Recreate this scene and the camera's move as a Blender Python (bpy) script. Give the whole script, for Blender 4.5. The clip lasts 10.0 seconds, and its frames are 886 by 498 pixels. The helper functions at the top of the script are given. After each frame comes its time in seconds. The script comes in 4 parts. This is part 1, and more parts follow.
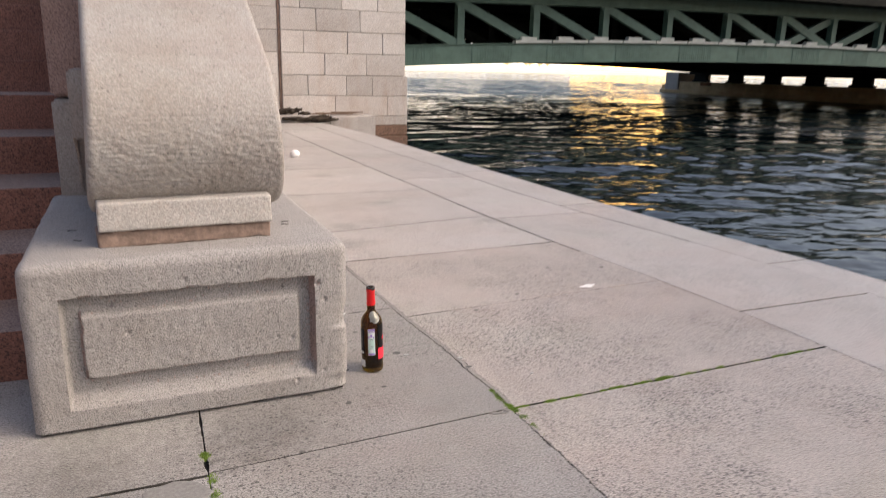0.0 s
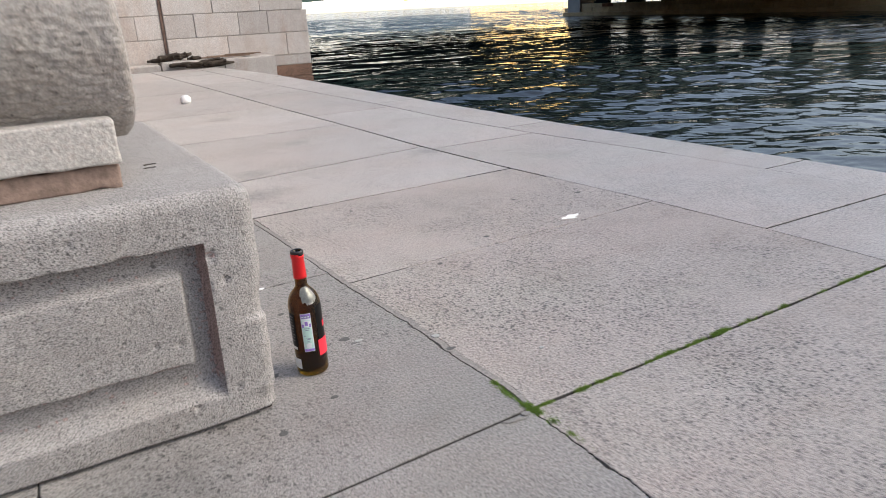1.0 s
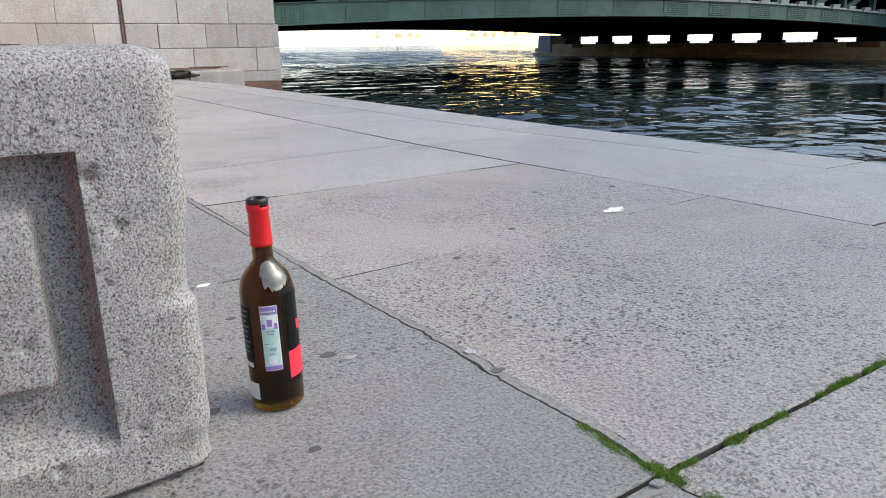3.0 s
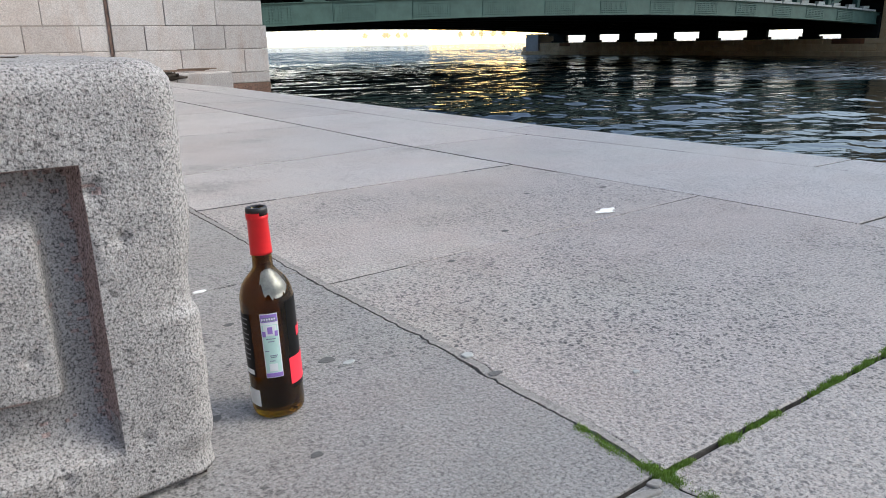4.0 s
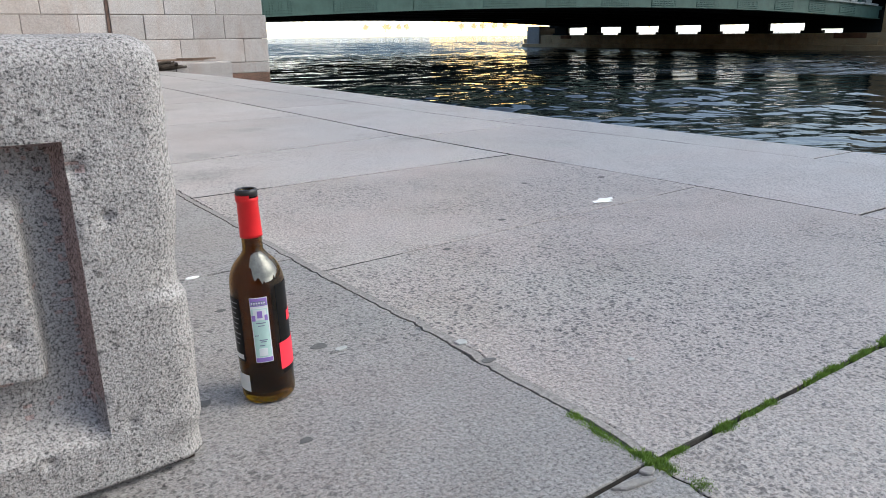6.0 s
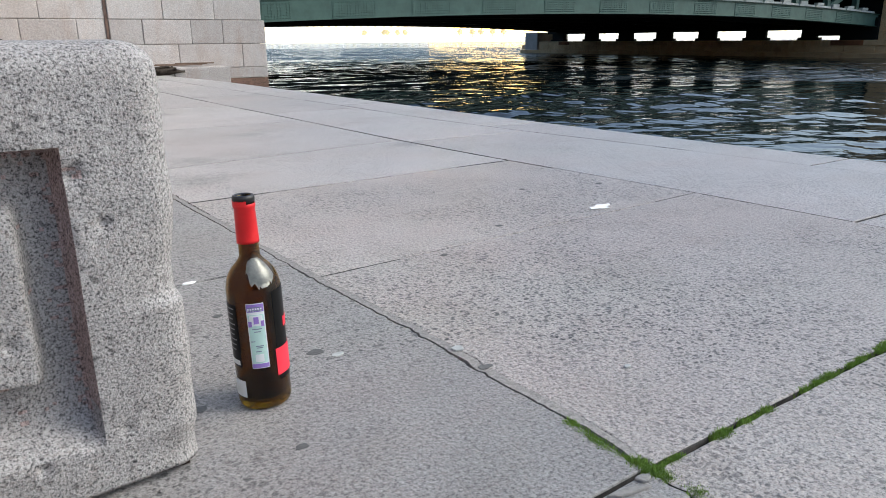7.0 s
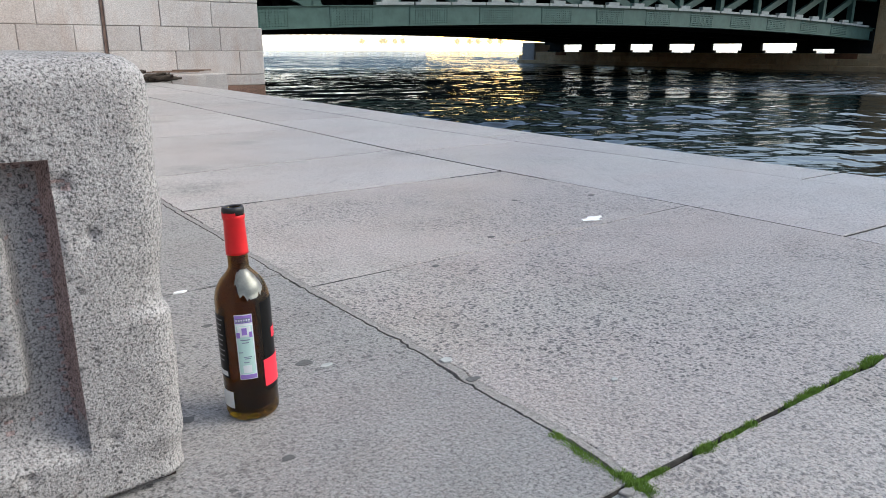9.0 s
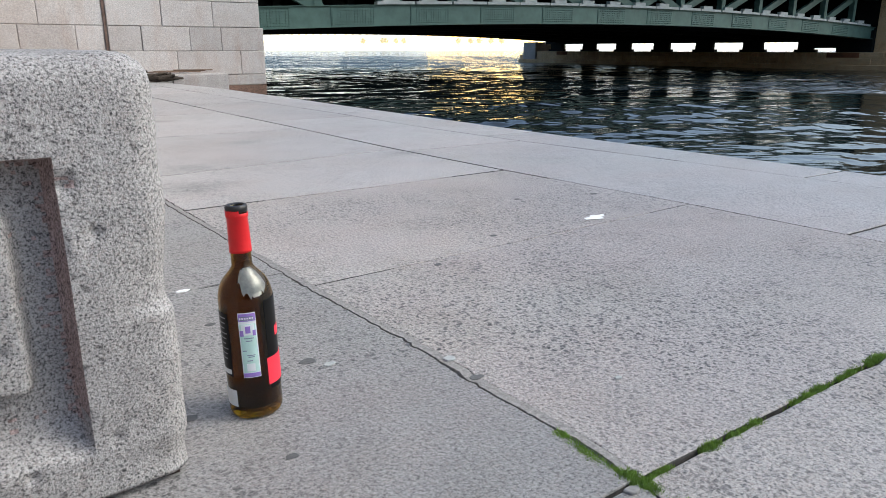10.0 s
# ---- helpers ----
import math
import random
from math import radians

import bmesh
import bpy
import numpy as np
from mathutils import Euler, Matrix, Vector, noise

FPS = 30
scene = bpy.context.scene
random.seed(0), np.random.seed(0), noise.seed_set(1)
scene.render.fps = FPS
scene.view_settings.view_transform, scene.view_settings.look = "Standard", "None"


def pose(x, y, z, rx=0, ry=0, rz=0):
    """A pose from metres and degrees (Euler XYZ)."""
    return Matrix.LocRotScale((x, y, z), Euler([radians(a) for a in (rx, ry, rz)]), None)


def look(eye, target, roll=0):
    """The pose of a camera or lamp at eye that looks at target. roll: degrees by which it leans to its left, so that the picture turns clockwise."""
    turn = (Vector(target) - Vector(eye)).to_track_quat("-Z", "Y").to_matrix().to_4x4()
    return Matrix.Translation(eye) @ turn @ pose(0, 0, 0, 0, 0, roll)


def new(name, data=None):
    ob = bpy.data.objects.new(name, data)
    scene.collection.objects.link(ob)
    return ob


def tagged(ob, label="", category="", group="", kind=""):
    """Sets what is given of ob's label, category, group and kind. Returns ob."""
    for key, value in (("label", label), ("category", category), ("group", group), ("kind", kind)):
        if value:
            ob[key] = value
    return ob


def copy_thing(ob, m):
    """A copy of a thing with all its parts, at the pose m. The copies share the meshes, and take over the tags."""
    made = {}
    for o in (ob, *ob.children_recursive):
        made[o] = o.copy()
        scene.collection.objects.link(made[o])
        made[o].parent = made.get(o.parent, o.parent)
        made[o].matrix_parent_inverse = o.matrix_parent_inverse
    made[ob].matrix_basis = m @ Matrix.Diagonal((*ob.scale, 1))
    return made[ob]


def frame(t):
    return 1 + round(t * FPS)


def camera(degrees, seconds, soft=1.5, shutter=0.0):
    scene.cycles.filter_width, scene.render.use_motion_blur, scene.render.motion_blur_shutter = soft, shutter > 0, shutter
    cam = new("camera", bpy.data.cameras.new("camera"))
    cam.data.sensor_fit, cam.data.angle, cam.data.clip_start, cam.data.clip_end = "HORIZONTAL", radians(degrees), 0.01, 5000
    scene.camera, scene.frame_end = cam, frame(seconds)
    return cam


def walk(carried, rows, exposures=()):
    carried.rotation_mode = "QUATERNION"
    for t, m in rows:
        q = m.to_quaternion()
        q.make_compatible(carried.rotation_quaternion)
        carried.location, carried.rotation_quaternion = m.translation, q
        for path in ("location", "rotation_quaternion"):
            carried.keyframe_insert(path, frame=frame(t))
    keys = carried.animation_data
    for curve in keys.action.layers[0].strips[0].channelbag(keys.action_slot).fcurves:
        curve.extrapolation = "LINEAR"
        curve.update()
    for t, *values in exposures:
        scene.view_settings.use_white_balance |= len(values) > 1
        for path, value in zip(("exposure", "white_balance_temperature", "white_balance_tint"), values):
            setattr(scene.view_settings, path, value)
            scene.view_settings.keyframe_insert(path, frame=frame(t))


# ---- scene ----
cam = camera(64.5, 10.0, soft=0.68, shutter=0.4)
PATH = [
    (0, (0.613, 0.308, 1.027), (1.353, 2.098, 0.529), 1.2),
    (0.5, (0.738, 0.653, 0.914), (1.452, 2.41, 0.279), -1.4),
    (1, (0.819, 1.042, 0.809), (1.738, 2.692, 0.153), -2.8),
    (1.5, (0.915, 1.33, 0.671), (1.754, 2.995, -0.052), -3.7),
    (2, (0.979, 1.512, 0.517), (1.886, 3.13, -0.232), -4.1),
    (2.5, (0.983, 1.6, 0.491), (1.973, 3.229, -0.116), -0.5),
    (3.8, (0.968, 1.595, 0.513), (2.013, 3.207, -0.04), -1.3),
    (4, (0.966, 1.596, 0.511), (2.01, 3.206, -0.053), -1.1),
    (4.5, (0.969, 1.6, 0.502), (2.017, 3.203, -0.075), -0.9),
    (5, (0.974, 1.602, 0.499), (2.02, 3.203, -0.087), -0.8),
    (5.5, (0.978, 1.6, 0.496), (2.019, 3.203, -0.091), -0.8),
    (7, (0.98, 1.598, 0.498), (2.029, 3.202, -0.072), -0.5),
    (7.5, (0.982, 1.594, 0.5), (2.035, 3.198, -0.064), -0.4),
    (8, (0.985, 1.59, 0.502), (2.038, 3.195, -0.061), -0.4),
    (8.5, (0.986, 1.589, 0.503), (2.045, 3.192, -0.053), -0.1),
    (9, (0.986, 1.588, 0.506), (2.049, 3.191, -0.041), 0.1),
    (9.5, (0.984, 1.588, 0.505), (2.044, 3.193, -0.043), 0.1),
    (10, (0.984, 1.591, 0.503), (2.044, 3.196, -0.045), 0.0),
]
walk(cam, [(t, look(eye, target, roll)) for t, eye, target, roll in PATH],
     exposures=[(0.0, 0.73, 6980, 12), (0.5, 0.71, 6700, 9), (1.0, 0.69, 6250, 6), (2.0, 0.69, 5830, 3), (10.0, 0.70, 5790, 2)])

# ---- world and light ----
SUN_ELEV, SUN_TURN = 44.0, 118.0
world = bpy.data.worlds.new("sky")
scene.world = world
world.use_nodes = True
wn = world.node_tree
sky = wn.nodes.new("ShaderNodeTexSky")
sky.sky_type, sky.sun_disc = "NISHITA", False
sky.sun_elevation, sky.sun_rotation = radians(SUN_ELEV), radians(SUN_TURN)
sky.air_density, sky.dust_density, sky.ozone_density = 1.0, 5.0, 1.0
wn.nodes["Background"].inputs["Strength"].default_value = 0.15
wn.links.new(sky.outputs[0], wn.nodes["Background"].inputs["Color"])
sun = new("sun", bpy.data.lights.new("sun", "SUN"))
sun.data.energy, sun.data.angle, sun.data.color = 0.5, radians(42), (1.0, 0.93, 0.86)
SUN_DIR = Vector((math.sin(radians(SUN_TURN)) * math.cos(radians(SUN_ELEV)), math.cos(radians(SUN_TURN)) * math.cos(radians(SUN_ELEV)), math.sin(radians(SUN_ELEV))))
sun.matrix_world = look(SUN_DIR * 40, (0, 0, 0))

# ---- materials ----


class Nodes:
    """A small builder of node materials."""

    def __init__(self, name):
        self.mat = bpy.data.materials.new(name)
        self.mat.use_nodes = True
        self.tree = self.mat.node_tree
        self.bsdf = self.tree.nodes["Principled BSDF"]
        self.out = self.tree.nodes["Material Output"]
        self.pos = self.node("ShaderNodeNewGeometry").outputs["Position"]

    def node(self, kind, operation="", blend=""):
        n = self.tree.nodes.new(kind)
        if operation:
            n.operation = operation
        if blend:
            n.data_type, n.blend_type = "RGBA", blend
        return n

    def link(self, a, b):
        self.tree.links.new(a, b)

    def scaled(self, sx, sy, sz):
        n = self.node("ShaderNodeVectorMath", operation="MULTIPLY")
        n.inputs[1].default_value = (sx, sy, sz)
        self.link(self.pos, n.inputs[0])
        return n.outputs[0]

    def noise(self, scale, detail=4.0, rough=0.6, vector=None):
        n = self.node("ShaderNodeTexNoise")
        n.inputs["Scale"].default_value, n.inputs["Detail"].default_value, n.inputs["Roughness"].default_value = scale, detail, rough
        self.link(vector or self.pos, n.inputs["Vector"])
        return n.outputs["Fac"]

    def cells(self, scale, vector=None):
        n = self.node("ShaderNodeTexVoronoi")
        n.inputs["Scale"].default_value = scale
        self.link(vector or self.pos, n.inputs["Vector"])
        return n

    def ramp(self, fac, stops):
        n = self.node("ShaderNodeValToRGB")
        els = n.color_ramp.elements
        while len(els) < len(stops):
            els.new(0.5)
        for e, (p, c) in zip(els, stops):
            e.position = p
            e.color = (c, c, c, 1) if isinstance(c, (int, float)) else (*c, 1)
        self.link(fac, n.inputs[0])
        return n.outputs[0]

    def mix(self, fac, a, b, blend="MIX"):
        n = self.node("ShaderNodeMix", blend=blend)
        for sock, v in ((n.inputs[0], fac), (n.inputs[6], a), (n.inputs[7], b)):
            if isinstance(v, (int, float)):
                sock.default_value = v
            elif isinstance(v, tuple):
                sock.default_value = (*v, 1)
            else:
                self.link(v, sock)
        return n.outputs[2]

    def bump(self, height, strength, dist):
        n = self.node("ShaderNodeBump")
        n.inputs["Strength"].default_value, n.inputs["Distance"].default_value = strength, dist
        self.link(height, n.inputs["Height"])
        old = self.bsdf.inputs["Normal"]
        if old.is_linked:
            self.link(old.links[0].from_socket, n.inputs["Normal"])
        self.link(n.outputs[0], old)

    def set(self, **values):
        for key, value in values.items():
            sock = self.bsdf.inputs[key.replace("_", " ")]
            if isinstance(value, (int, float)):
                sock.default_value = value
            elif isinstance(value, tuple):
                sock.default_value = (*value, 1)
            else:
                self.link(value, sock)
        return self.mat


def granite(name, light, mid, dark, grain=120.0, stain=(0.7, 0.66, 0.62), stain_amount=0.4, relief=0.5, per_piece=0.12, dirt_scale=1.6, pits=0.0, pit_scale=75.0, rust=0.0, pocks=0.0, rough=(0.6, 0.85), spots=(), tint=0.0, flat_light=0.0, pock_keep=0.5, pock_flat=True):
    """Speckled granite: mica and feldspar grains, hammered pits that hold dirt, broad stains."""
    n = Nodes(name)
    speck = n.noise(grain, 5, 0.78)
    base = n.ramp(speck, [(0.41, dark), (0.46, mid), (0.52, light), (0.62, tuple(min(0.9, v * 1.18) for v in light))])
    warm = n.ramp(n.noise(grain * 0.7, 3, 0.6, n.scaled(1.0, 1.13, 0.9)), [(0.52, 0.0), (0.66, 0.45)])
    base = n.mix(warm, base, (light[0] * 1.0, light[1] * 0.9, light[2] * 0.86))
    c = n.cells(grain * 2.2)
    sep = n.node("ShaderNodeSeparateColor")
    n.link(c.outputs["Color"], sep.inputs[0])
    base = n.mix(1.0, base, n.ramp(sep.outputs[0], [(0.0, 0.8), (1.0, 1.06)]), "MULTIPLY")
    if pits:
        pit = n.ramp(n.noise(pit_scale, 3, 0.62), [(0.37, 1.0), (0.45, 0.0)])
        where = n.ramp(n.noise(2.3, 3, 0.6), [(0.35, 0.25), (0.6, 1.0)])
        base = n.mix(n.mix(1.0, n.mix(1.0, pit, where, "MULTIPLY"), (pits,) * 3, "MULTIPLY"), base, n.mix(1.0, base, (0.42, 0.42, 0.43), "MULTIPLY"))
    pock_bumps = []
    if pocks:
        wob = n.node("ShaderNodeTexNoise")
        wob.inputs["Scale"].default_value, wob.inputs["Detail"].default_value = 60.0, 3.0
        n.link(n.pos, wob.inputs["Vector"])
        add = n.node("ShaderNodeVectorMath", operation="MULTIPLY_ADD")
        add.inputs[1].default_value = (0.022, 0.022, 0.022)
        n.link(wob.outputs["Color"], add.inputs[0])
        n.link(n.pos, add.inputs[2])
        for sc, size, keep in ((64.0, 0.34, pock_keep), (120.0, 0.40, pock_keep - 0.05)):
            c2 = n.cells(sc, add.outputs[0])
            c2.voronoi_dimensions = "2D" if pock_flat else "3D"
            sep2 = n.node("ShaderNodeSeparateColor")
            n.link(c2.outputs["Color"], sep2.inputs[0])
            hole = n.ramp(c2.outputs["Distance"], [(size * 0.55, 1.0), (size, 0.0)])
            pick = n.ramp(sep2.outputs[1], [(keep, 0.0), (min(1.0, keep + 0.25), 1.0)])
            hole = n.mix(1.0, hole, pick, "MULTIPLY")
            area = n.ramp(n.noise(1.7, 3, 0.6), [(0.38, 0.15), (0.58, 1.0)])
            base = n.mix(n.mix(1.0, n.mix(1.0, hole, area, "MULTIPLY"), (pocks,) * 3, "MULTIPLY"), base, n.mix(1.0, base, (0.2, 0.2, 0.21), "MULTIPLY"))
            pock_bumps.append(hole)
    for sc, amount in ((dirt_scale, stain_amount), (dirt_scale * 5.3, stain_amount * 0.6)):
        broad = n.ramp(n.noise(sc, 6, 0.65), [(0.42, 0.0), (0.72, 1.0)])
        base = n.mix(n.mix(1.0, broad, (amount,) * 3, "MULTIPLY"), base, n.mix(1.0, base, stain, "MULTIPLY"))
    if tint:
        for sc, lo, hue in ((1.1, 0.46, (1.0, 0.9, 0.86)), (0.8, 0.5, (0.9, 0.97, 0.9)), (3.1, 0.52, (0.8, 0.74, 0.7))):
            patch = n.ramp(n.noise(sc, 5, 0.62, n.scaled(1.0, 1.0 + lo, 1.0)), [(lo, 0.0), (lo + 0.2, tint)])
            base = n.mix(patch, base, n.mix(1.0, base, hue, "MULTIPLY"))
    for sx, sy, size in spots:
        far = n.node("ShaderNodeVectorMath", operation="DISTANCE")
        far.inputs[1].default_value = (sx, sy, 0.0)
        n.link(n.pos, far.inputs[0])
        ragged = n.node("ShaderNodeMath", operation="MULTIPLY_ADD")
        ragged.inputs[1].default_value = size * 2.2
        n.link(n.noise(22, 5, 0.75), ragged.inputs[0])
        n.link(far.outputs["Value"], ragged.inputs[2])
        blur = n.ramp(ragged.outputs[0], [(size * 1.1, 0.7), (size * 1.9, 0.0)])
        base = n.mix(blur, base, n.mix(1.0, base, (0.5, 0.5, 0.5), "MULTIPLY"))
    if rust:
        drip = n.ramp(n.noise(1.0, 5, 0.7, n.scaled(2.6, 2.6, 0.5)), [(0.52, 0.0), (0.75, rust)])
        base = n.mix(drip, base, n.mix(1.0, base, (0.72, 0.5, 0.36), "MULTIPLY"))
    info = n.node("ShaderNodeObjectInfo")
    vary = n.ramp(info.outputs["Random"], [(0.0, 1 - per_piece), (1.0, 1.0)])
    n.set(Base_Color=n.mix(1.0, base, vary, "MULTIPLY"), Roughness=n.ramp(sep.outputs[2], [(0.0, rough[0]), (1.0, rough[1])]))
    n.set(Diffuse_Roughness=flat_light)
    for hole in pock_bumps:
        n.bump(hole, -0.9, 0.005)
    n.bump(n.noise(grain * 1.4, 4, 0.7), relief * 0.7, 0.002)
    n.bump(n.noise(pit_scale, 3, 0.62), relief, 0.006)
    return n.mat


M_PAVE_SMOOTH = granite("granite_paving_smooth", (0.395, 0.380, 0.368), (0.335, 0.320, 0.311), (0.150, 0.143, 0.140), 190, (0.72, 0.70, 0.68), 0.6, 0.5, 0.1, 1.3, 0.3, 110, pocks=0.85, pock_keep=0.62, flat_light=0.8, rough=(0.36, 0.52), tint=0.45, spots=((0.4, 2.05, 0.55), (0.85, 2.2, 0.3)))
M_PAVE = granite("granite_paving", (0.540, 0.496, 0.468), (0.446, 0.408, 0.387), (0.176, 0.161, 0.155), 190, (0.72, 0.70, 0.68), 0.5, 0.7, 0.1, 1.3, 0.35, 110, pocks=0.95, flat_light=0.8, rough=(0.36, 0.52), tint=0.45, spots=((2.77, 4.64, 0.17), (1.64, 4.28, 0.2), (1.75, 4.75, 0.16), (2.25, 5.5, 0.14), (2.1, 7.0, 0.2)))
# worn slabs with fewer pits; grazing sheen is painted in as paler stone
M_PAVE_WORN_SHEEN = granite("granite_paving_worn_sheen", (0.585, 0.556, 0.538), (0.480, 0.455, 0.440), (0.142, 0.138, 0.138), 170, (0.72, 0.70, 0.68), 0.5, 0.35, 0.14, 1.3, 0.2, 80, pocks=0.6, flat_light=0.8, rough=(0.36, 0.52), tint=0.45, spots=((2.77, 4.64, 0.17), (1.64, 4.28, 0.2), (1.75, 4.75, 0.16), (2.25, 5.5, 0.14), (2.1, 7.0, 0.2)))
M_STRIP = granite("granite_pale", (0.52, 0.50, 0.475), (0.49, 0.47, 0.445), (0.40, 0.38, 0.36), 150, (0.8, 0.75, 0.7), 0.3, 0.5, 0.05, 4.0, 0.3, 80)
M_BLOCK = granite("granite_grey_hammered", (0.415, 0.40, 0.392), (0.27, 0.26, 0.255), (0.045, 0.043, 0.045), 360, (0.8, 0.75, 0.69), 0.35, 0.35, 0.05, 3.0, 0.15, 230, pocks=0.85, pock_keep=0.86, pock_flat=False)
M_GROOVE = granite("granite_groove_dirt_shade", (0.48, 0.38, 0.36), (0.28, 0.205, 0.19), (0.05, 0.038, 0.038), 290, (0.6, 0.5, 0.45), 0.5, 0.8, 0.05, 12.0, 0.5, 95)
M_VOLUTE = granite("granite_weathered", (0.40, 0.382, 0.364), (0.378, 0.36, 0.342), (0.315, 0.298, 0.28), 170, (0.78, 0.69, 0.61), 0.5, 0.22, 0.05, 3.0, 0.35, 120, tint=0.5, pocks=0.8, pock_keep=0.84, pock_flat=False)
M_STEP = granite("granite_red", (0.305, 0.141, 0.106), (0.208, 0.095, 0.071), (0.086, 0.048, 0.040), 130, (0.6, 0.52, 0.46), 0.5, 0.8, 0.1, 1.6, 0.4)
M_TREAD = granite("granite_red_worn", (0.329, 0.246, 0.213), (0.243, 0.171, 0.147), (0.110, 0.074, 0.066), 130, (0.7, 0.62, 0.58), 0.5, 0.5, 0.1, 1.6, 0.3)
M_CHEEK = granite("granite_pink", (0.40, 0.28, 0.245), (0.33, 0.225, 0.195), (0.18, 0.12, 0.10), 130, (0.7, 0.62, 0.58), 0.5, 0.5, 0.1, 1.6, 0.3)
M_WALL = granite("granite_ashlar", (0.66, 0.624, 0.594), (0.62, 0.58, 0.552), (0.534, 0.493, 0.469), 60, (0.76, 0.70, 0.66), 0.6, 0.25, 0.3, 0.8, 0.12, 30, 0.4)
M_WET = granite("granite_wet_band", (0.213, 0.121, 0.085), (0.150, 0.088, 0.060), (0.062, 0.039, 0.030), 45, (0.5, 0.5, 0.4), 0.6, 0.4, 0.2)
M_PIER = granite("granite_pier", (0.879, 0.610, 0.333), (0.735, 0.496, 0.260), (0.383, 0.306, 0.213), 20, (0.55, 0.42, 0.3), 0.7, 0.2, 0.2, 0.35, 0.3, 12, 0.7)


def plain(name, colour, rough=0.7, metal=0.0, spread=0.25, scale=40.0, bump=0.2, bump_dist=0.002):
    n = Nodes(name)
    v = n.ramp(n.noise(scale, 5, 0.65), [(0.3, 1 - spread), (0.7, 1.0)])
    n.set(Base_Color=n.mix(1.0, colour, v, "MULTIPLY"), Roughness=rough, Metallic=metal)
    if bump:
        n.bump(n.noise(scale * 3, 4, 0.6), bump, bump_dist)
    return n.mat


M_MORTAR = plain("old_mortar", (0.37, 0.35, 0.33), 0.95, 0, 0.55, 130, 0.6, 0.004)
M_BED = plain("pale_wall_mortar", (0.62, 0.56, 0.51), 0.95, 0, 0.5, 9, 0.5, 0.004)
jd = Nodes("joint_dirt")
where = jd.ramp(jd.noise(5.5, 4, 0.65), [(0.40, 0.0), (0.52, 1.0)])
fill = jd.mix(where, (0.03, 0.026, 0.023), (0.09, 0.083, 0.075))
jd.set(Base_Color=jd.mix(1.0, fill, jd.ramp(jd.noise(90, 5, 0.65), [(0.3, 0.5), (0.7, 1.0)]), "MULTIPLY"), Roughness=0.95)
jd.bump(jd.noise(260, 4, 0.6), 0.6, 0.004)
M_JOINT = jd.mat
M_SEAM = plain("wall_seam_stain", (0.24, 0.16, 0.125), 0.95, 0, 0.5, 8, 0.4)
M_IRON = plain("rusty_iron_gap_shade", (0.05, 0.035, 0.028), 0.8, 0.3, 0.4, 90, 0.3)
M_ORANGE = plain("mortar_terracotta", (0.36, 0.26, 0.21), 0.95, 0, 0.55, 45, 0.5, 0.004)
M_GREEN = plain("bridge_paint", (0.098, 0.180, 0.148), 0.55, 0, 0.35, 2.2, 0.15, 0.004)
M_PLATE = plain("bridge_ledge_sky_light", (0.55, 0.58, 0.55), 0.5, 0, 0.3, 4, 0.1)
# shaded copy of the bridge steel: deep shade under the deck painted near-black
M_SHADE_STEEL = plain("bridge_steel_shade", (0.012, 0.014, 0.013), 0.7, 0, 0.5, 2.0, 0.1)
M_RUST = plain("rust_streak", (0.28, 0.11, 0.045), 0.9, 0, 0.6, 3.0, 0.2)
M_WOOD = plain("driftwood", (0.055, 0.04, 0.028), 0.9, 0, 0.5, 40, 0.6, 0.006)
M_PLANK = plain("grey_plank", (0.25, 0.17, 0.12), 0.85, 0, 0.5, 20, 0.5, 0.004)
M_MOSS = plain("moss", (0.27, 0.42, 0.07), 0.9, 0, 0.55, 120, 0.4, 0.003)
M_PAPER = plain("white_paper", (0.82, 0.82, 0.82), 0.7, 0, 0.06, 60, 0.2)
M_SPOT = plain("flattened_gum", (0.13, 0.127, 0.125), 0.8, 0, 0.3, 120, 0.3)
M_PALE = plain("pale_disc", (0.42, 0.43, 0.42), 0.6, 0, 0.15, 120, 0.2)
M_CHIP = plain("stone_chip", (0.26, 0.25, 0.24), 0.9, 0, 0.35, 120, 0.5)

M_SHADE_STEEL.node_tree.nodes["Principled BSDF"].inputs["Specular IOR Level"].default_value = 0.1

# water: dark, glossy, with fine ripples over the modelled waves
w = Nodes("river_water")
w.set(Base_Color=(0.002, 0.004, 0.005), Roughness=0.03, IOR=1.333)
w.bump(w.noise(2.2, 4, 0.55, w.scaled(0.55, 1.5, 1.0)), 0.14, 0.06)
w.bump(w.noise(14.0, 4, 0.55, w.scaled(0.6, 1.3, 1.0)), 0.06, 0.02)
M_WATER = w.mat
M_WATER_FAR = []
for rough in (0.05, 0.13):
    w = Nodes("river_water_rippled")
    w.set(Base_Color=(0.002, 0.004, 0.005), Roughness=rough, IOR=1.333)
    w.bump(w.noise(0.5, 3, 0.55, w.scaled(0.5, 1.3, 1.0)), 1.0, 0.5)
    w.bump(w.noise(1.6, 4, 0.6, w.scaled(0.55, 1.5, 1.0)), 1.0, 0.15)
    M_WATER_FAR.append(w.mat)

